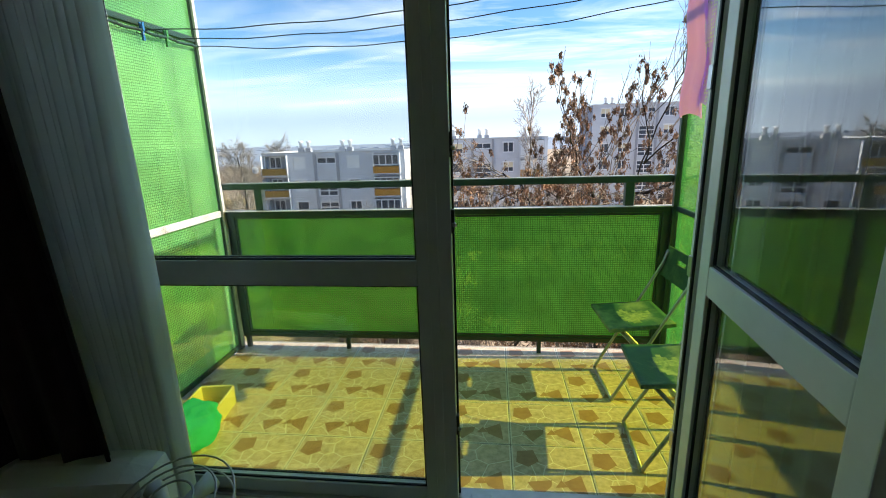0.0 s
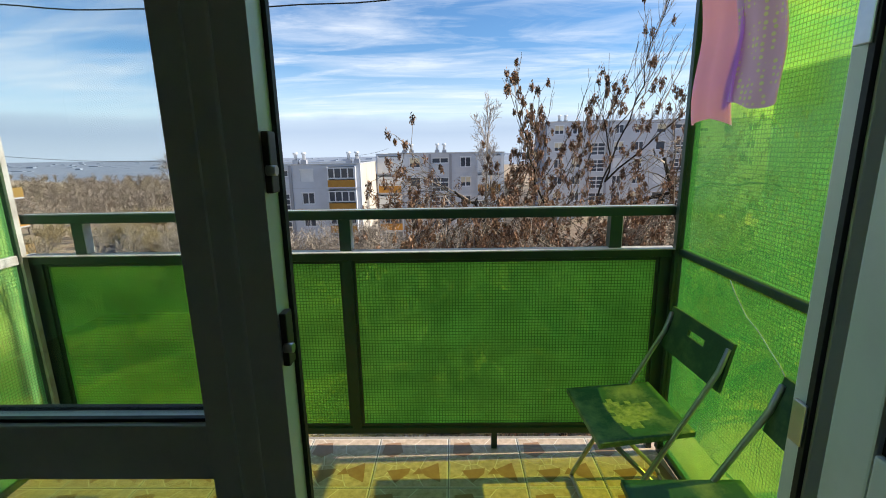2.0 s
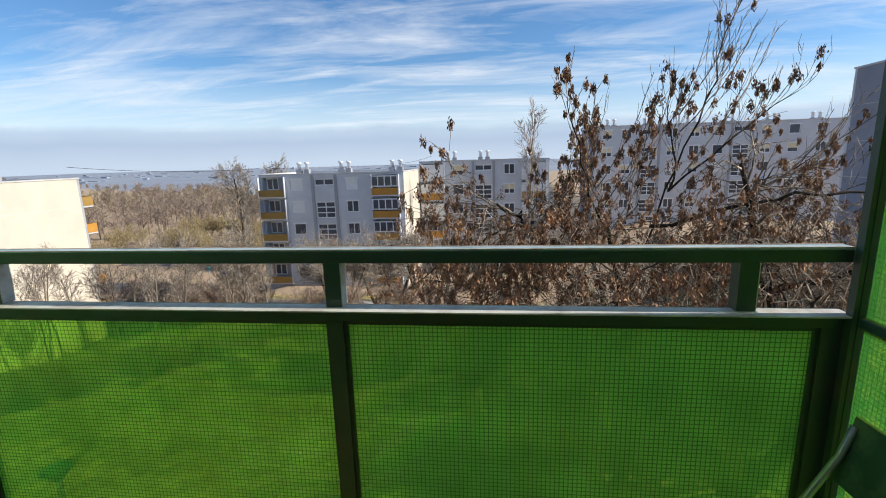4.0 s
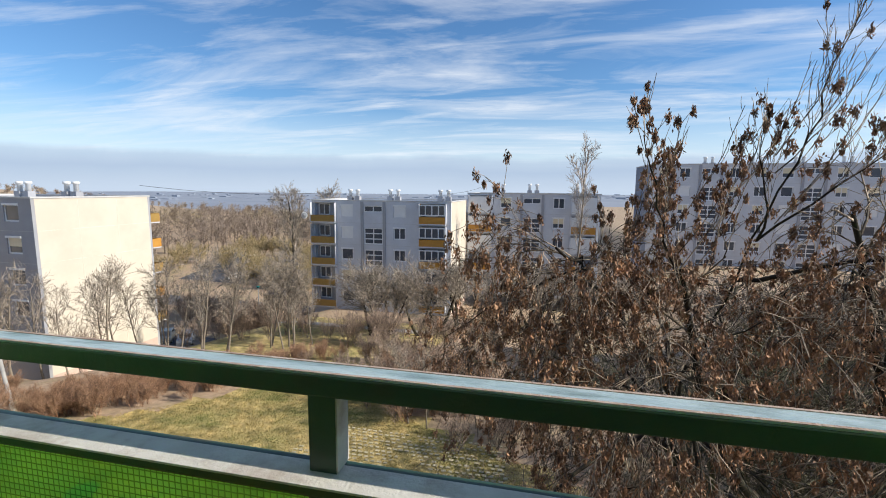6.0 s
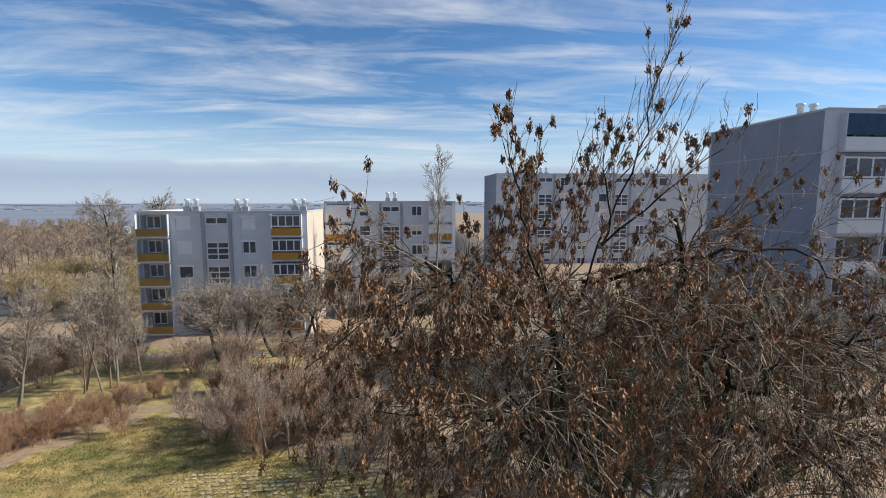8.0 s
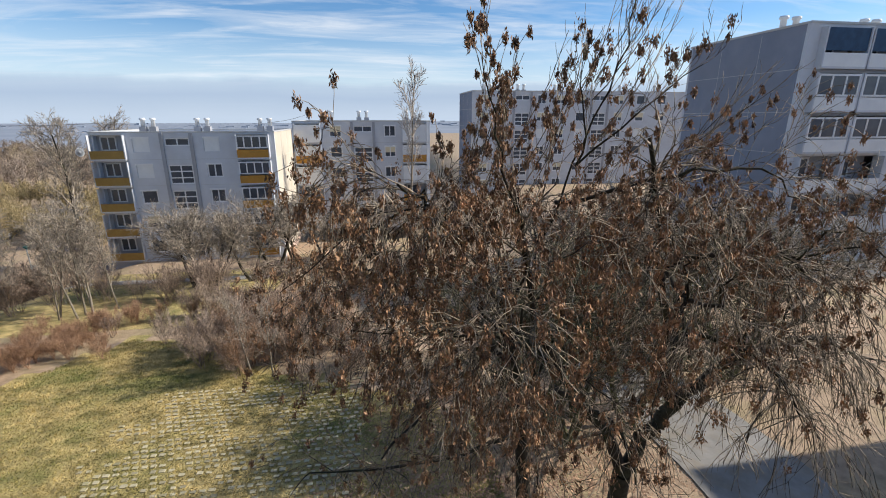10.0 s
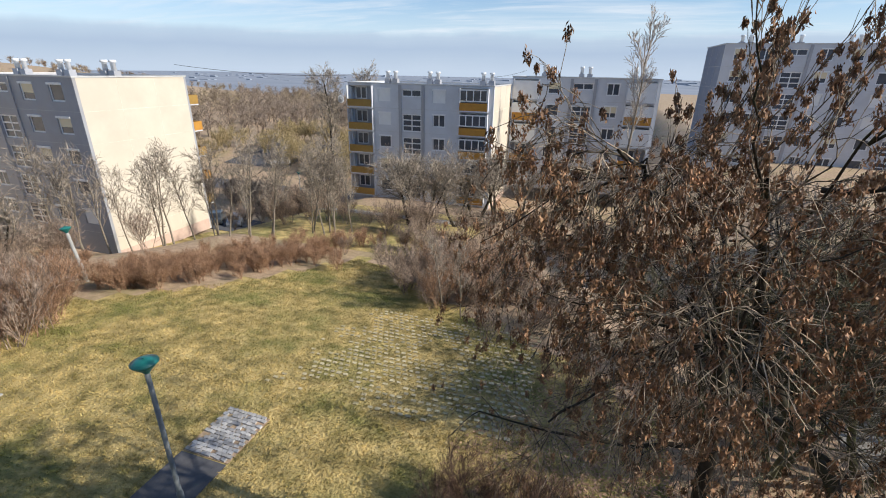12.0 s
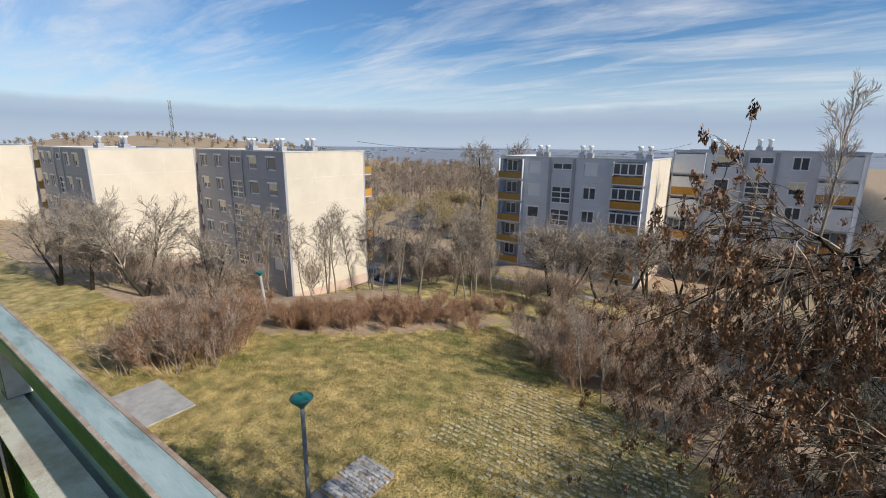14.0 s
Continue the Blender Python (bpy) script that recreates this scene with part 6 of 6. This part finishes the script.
def build_litter():
    rs = np.random.RandomState(16)
    n = 30000
    x, y = rs.normal(3.5, 3.2, n), rs.normal(9, 4, n)
    keep = (x > -2.5) & (y > 1) & (x < 9.2)
    x, y = x[keep], y[keep]
    k = len(x)
    c = np.stack([x, y, np.array([ground_z(a, b) for a, b in zip(x, y)]) + 0.012], axis=1)
    a = rs.uniform(0, 6.283, k)
    s = rs.uniform(0.025, 0.06, (k, 1))
    u = np.stack([np.cos(a), np.sin(a), rs.normal(0, 0.25, k)], axis=1) * s
    v = np.stack([-np.sin(a), np.cos(a), rs.normal(0, 0.25, k)], axis=1) * s * 0.6
    q = np.stack([c - u, c - v, c + u, c + v], axis=1).reshape(-1, 3)
    me = mesh_of("leaf_litter", [], [], "leaf_litter")
    me.vertices.add(len(q))
    me.vertices.foreach_set("co", q.reshape(-1))
    me.loops.add(len(q))
    me.loops.foreach_set("vertex_index", np.arange(len(q), dtype=np.int32))
    me.polygons.add(k)
    me.polygons.foreach_set("loop_start", np.arange(0, len(q), 4, dtype=np.int32))
    me.update(calc_edges=True)
    tagged(new("leaf_litter", me), "fallen brown leaves under the large tree", "leaves", kind="stuff")


build_litter()


def build_car(x, y, rot, mat, label):
    c = empty("car", label, "car", "parked cars", m=pose(x, y, ground_z(x, y) + 0.05, 0, 0, rot))
    prof = [(-2.1, 0.35), (-2.1, 0.75), (-1.75, 0.9), (-1.2, 0.95), (-0.65, 1.42), (0.75, 1.45), (1.55, 1.0), (2.05, 0.9), (2.15, 0.6), (2.1, 0.3)]
    bm = bmesh.new()
    rows = []
    for yy, k in ((-0.85, 0.94), (-0.78, 1.0), (0.78, 1.0), (0.85, 0.94)):
        rows.append([bm.verts.new((px, yy * (0.86 if pz > 1.2 else 1), 0.3 + (pz - 0.3) * k)) for px, pz in prof])
    for A, B in zip(rows, rows[1:]):
        for i in range(len(prof)):
            bm.faces.new((A[i], A[(i + 1) % len(prof)], B[(i + 1) % len(prof)], B[i]))
    bm.faces.new(rows[0][::-1])
    bm.faces.new(rows[-1])
    part("body", bm, mat, c)
    for s in (-1, 1):
        bm = bmesh.new()
        vs = [bm.verts.new(p) for p in ((-0.95, s * 0.83, 0.98), (1.3, s * 0.83, 0.98), (0.7, s * 0.745, 1.36), (-0.6, s * 0.745, 1.36))]
        bm.faces.new(vs if s < 0 else vs[::-1])
        bmesh.ops.solidify(bm, geom=bm.faces[:], thickness=0.03)
        part("side_window", bm, "far_pane", c)
        for wx in (-1.3, 1.35):
            bm = bmesh.new()
            tube(bm, [(wx, s * 0.68, 0.3), (wx, s * 0.86, 0.3)], 0.31, 16)
            w = part("wheel", bm, "tyre", c)
            bm = bmesh.new()
            tube(bm, [(wx, s * 0.855, 0.3), (wx, s * 0.875, 0.3)], 0.19, 12)
            part("rim", bm, "steel", w)
    for xa, za, xb, zb in ((-1.22, 0.98, -0.7, 1.4), (1.5, 1.04, 0.8, 1.42)):
        bm = bmesh.new()
        vs = [bm.verts.new(p) for p in ((xa, -0.68, za), (xa, 0.68, za), (xb, 0.6, zb), (xb, -0.6, zb))]
        bm.faces.new(vs)
        bmesh.ops.solidify(bm, geom=bm.faces[:], thickness=0.04)
        part("windscreen", bm, "far_pane", c)
    return c


build_car(-42.6, 45.4, -60, "car_silver", "silver hatchback parked beside the end wall")
build_car(-45.3, 44.9, -57, "car_dark", "dark car parked beside the end wall")
build_car(-66.4, 86.8, 25, "far_white", "white van-like car in the car park")
build_car(-50.9, 78.6, 170, "car_blue", "blue car in the car park")
build_car(-76.6, 103.7, 20, "far_white", "white car among the yellowish bushes")


def build_dish():
    d = empty("satellite_dish", "white satellite dish on the corner balcony", "satellite dish", m=pose(-29.75, 52.2, -2.0))
    bm = bmesh.new()
    n = 20
    rings = [[bm.verts.new((r * math.cos(a), -0.25 + 0.35 * r * r, r * math.sin(a))) for a in [k * 6.2832 / n for k in range(n)]] for r in (0.05, 0.25, 0.45)]
    for A, B in zip(rings, rings[1:]):
        for k in range(n):
            bm.faces.new((A[k], A[(k + 1) % n], B[(k + 1) % n], B[k])).smooth = True
    bm.faces.new(rings[0])
    bmesh.ops.solidify(bm, geom=bm.faces[:], thickness=0.02)
    part("bowl", bm, "far_white", d)
    bm = bmesh.new()
    tube(bm, [(0, -0.2, 0), (0.0, 0.3, -0.2), (0.0, 0.45, -0.2)], 0.03, 6)
    part("bracket", bm, "steel", d)


build_dish()


def build_mast():
    x, y = -332.0, 145.0
    z = ground_z(x, y)
    m = empty("radio_mast", "slim grey lattice mast on the hill", "mast", m=pose(x, y, z - 2))
    for i in range(5):
        bm = bmesh.new()
        for k in range(3):
            a = k * 2.094
            tube(bm, [(0.9 * math.cos(a), 0.9 * math.sin(a), i * 6), (0.9 * math.cos(a), 0.9 * math.sin(a), i * 6 + 6)], 0.16, 5)
            b = a + 2.094
            tube(bm, [(0.9 * math.cos(a), 0.9 * math.sin(a), i * 6), (0.9 * math.cos(b), 0.9 * math.sin(b), i * 6 + 3), (0.9 * math.cos(a), 0.9 * math.sin(a), i * 6 + 6)], 0.1, 4)
        part("lattice_section", bm, "pole_grey", m)


build_mast()

for a, b_, sag in (((-40.7, 38.4, 1.6), (-29.0, 56.0, 0.9), 0.5), ((-12.0, 57.0, 0.9), (-9.0, 67.0, 1.8), 0.2)):
    bm = bmesh.new()
    tube(bm, [Vector(a).lerp(Vector(b_), i / 20) - Vector((0, 0, 4 * sag * i / 20 * (1 - i / 20))) for i in range(21)], 0.02, 4)
    tagged(part("roof_cable", bm, "seal"), "thin dark cable strung between the roofs", "cable", "roof cables")

# ---- small stone paving, then the tiles ----


def build_setts():
    base = ground_sheet("sett_patch", (-9.75, -8.2, 7.1, 8.95), 0.02, "soil", "square patch of uneven grey stone setts in the lawn", "paving")
    rnd = random.Random(14)
    kinds = []
    for k in range(4):
        w, d = 0.082 + 0.006 * rnd.random(), 0.055 + 0.006 * rnd.random()
        vs = [(-w, -d, -0.06), (w, -d, -0.06), (w, d, -0.06), (-w, d, -0.06)] + [(a * w * 0.9 + rnd.gauss(0, 0.004), b * d * 0.88 + rnd.gauss(0, 0.004), 0.03 + rnd.gauss(0, 0.004)) for a, b in ((-1, -1), (1, -1), (1, 1), (-1, 1))]
        kinds.append(mesh_of("sett", vs, [(4, 5, 6, 7), (0, 1, 5, 4), (1, 2, 6, 5), (2, 3, 7, 6), (3, 0, 4, 7)], "sett"))
    for i in range(9):
        for j in range(15):
            x, y = -9.65 + i * 0.18 + 0.09 * (j % 2), 7.18 + j * 0.123
            if x > -8.25 or rnd.random() < 0.05:
                continue
            shared("sett", rnd.choice(kinds), base, pose(x + rnd.gauss(0, 0.008), y + rnd.gauss(0, 0.006), ground_z(x, y) + 0.03 + rnd.gauss(0, 0.008), rnd.gauss(0, 4), rnd.gauss(0, 4), rnd.gauss(0, 5)))


build_setts()
build_balcony_floor()
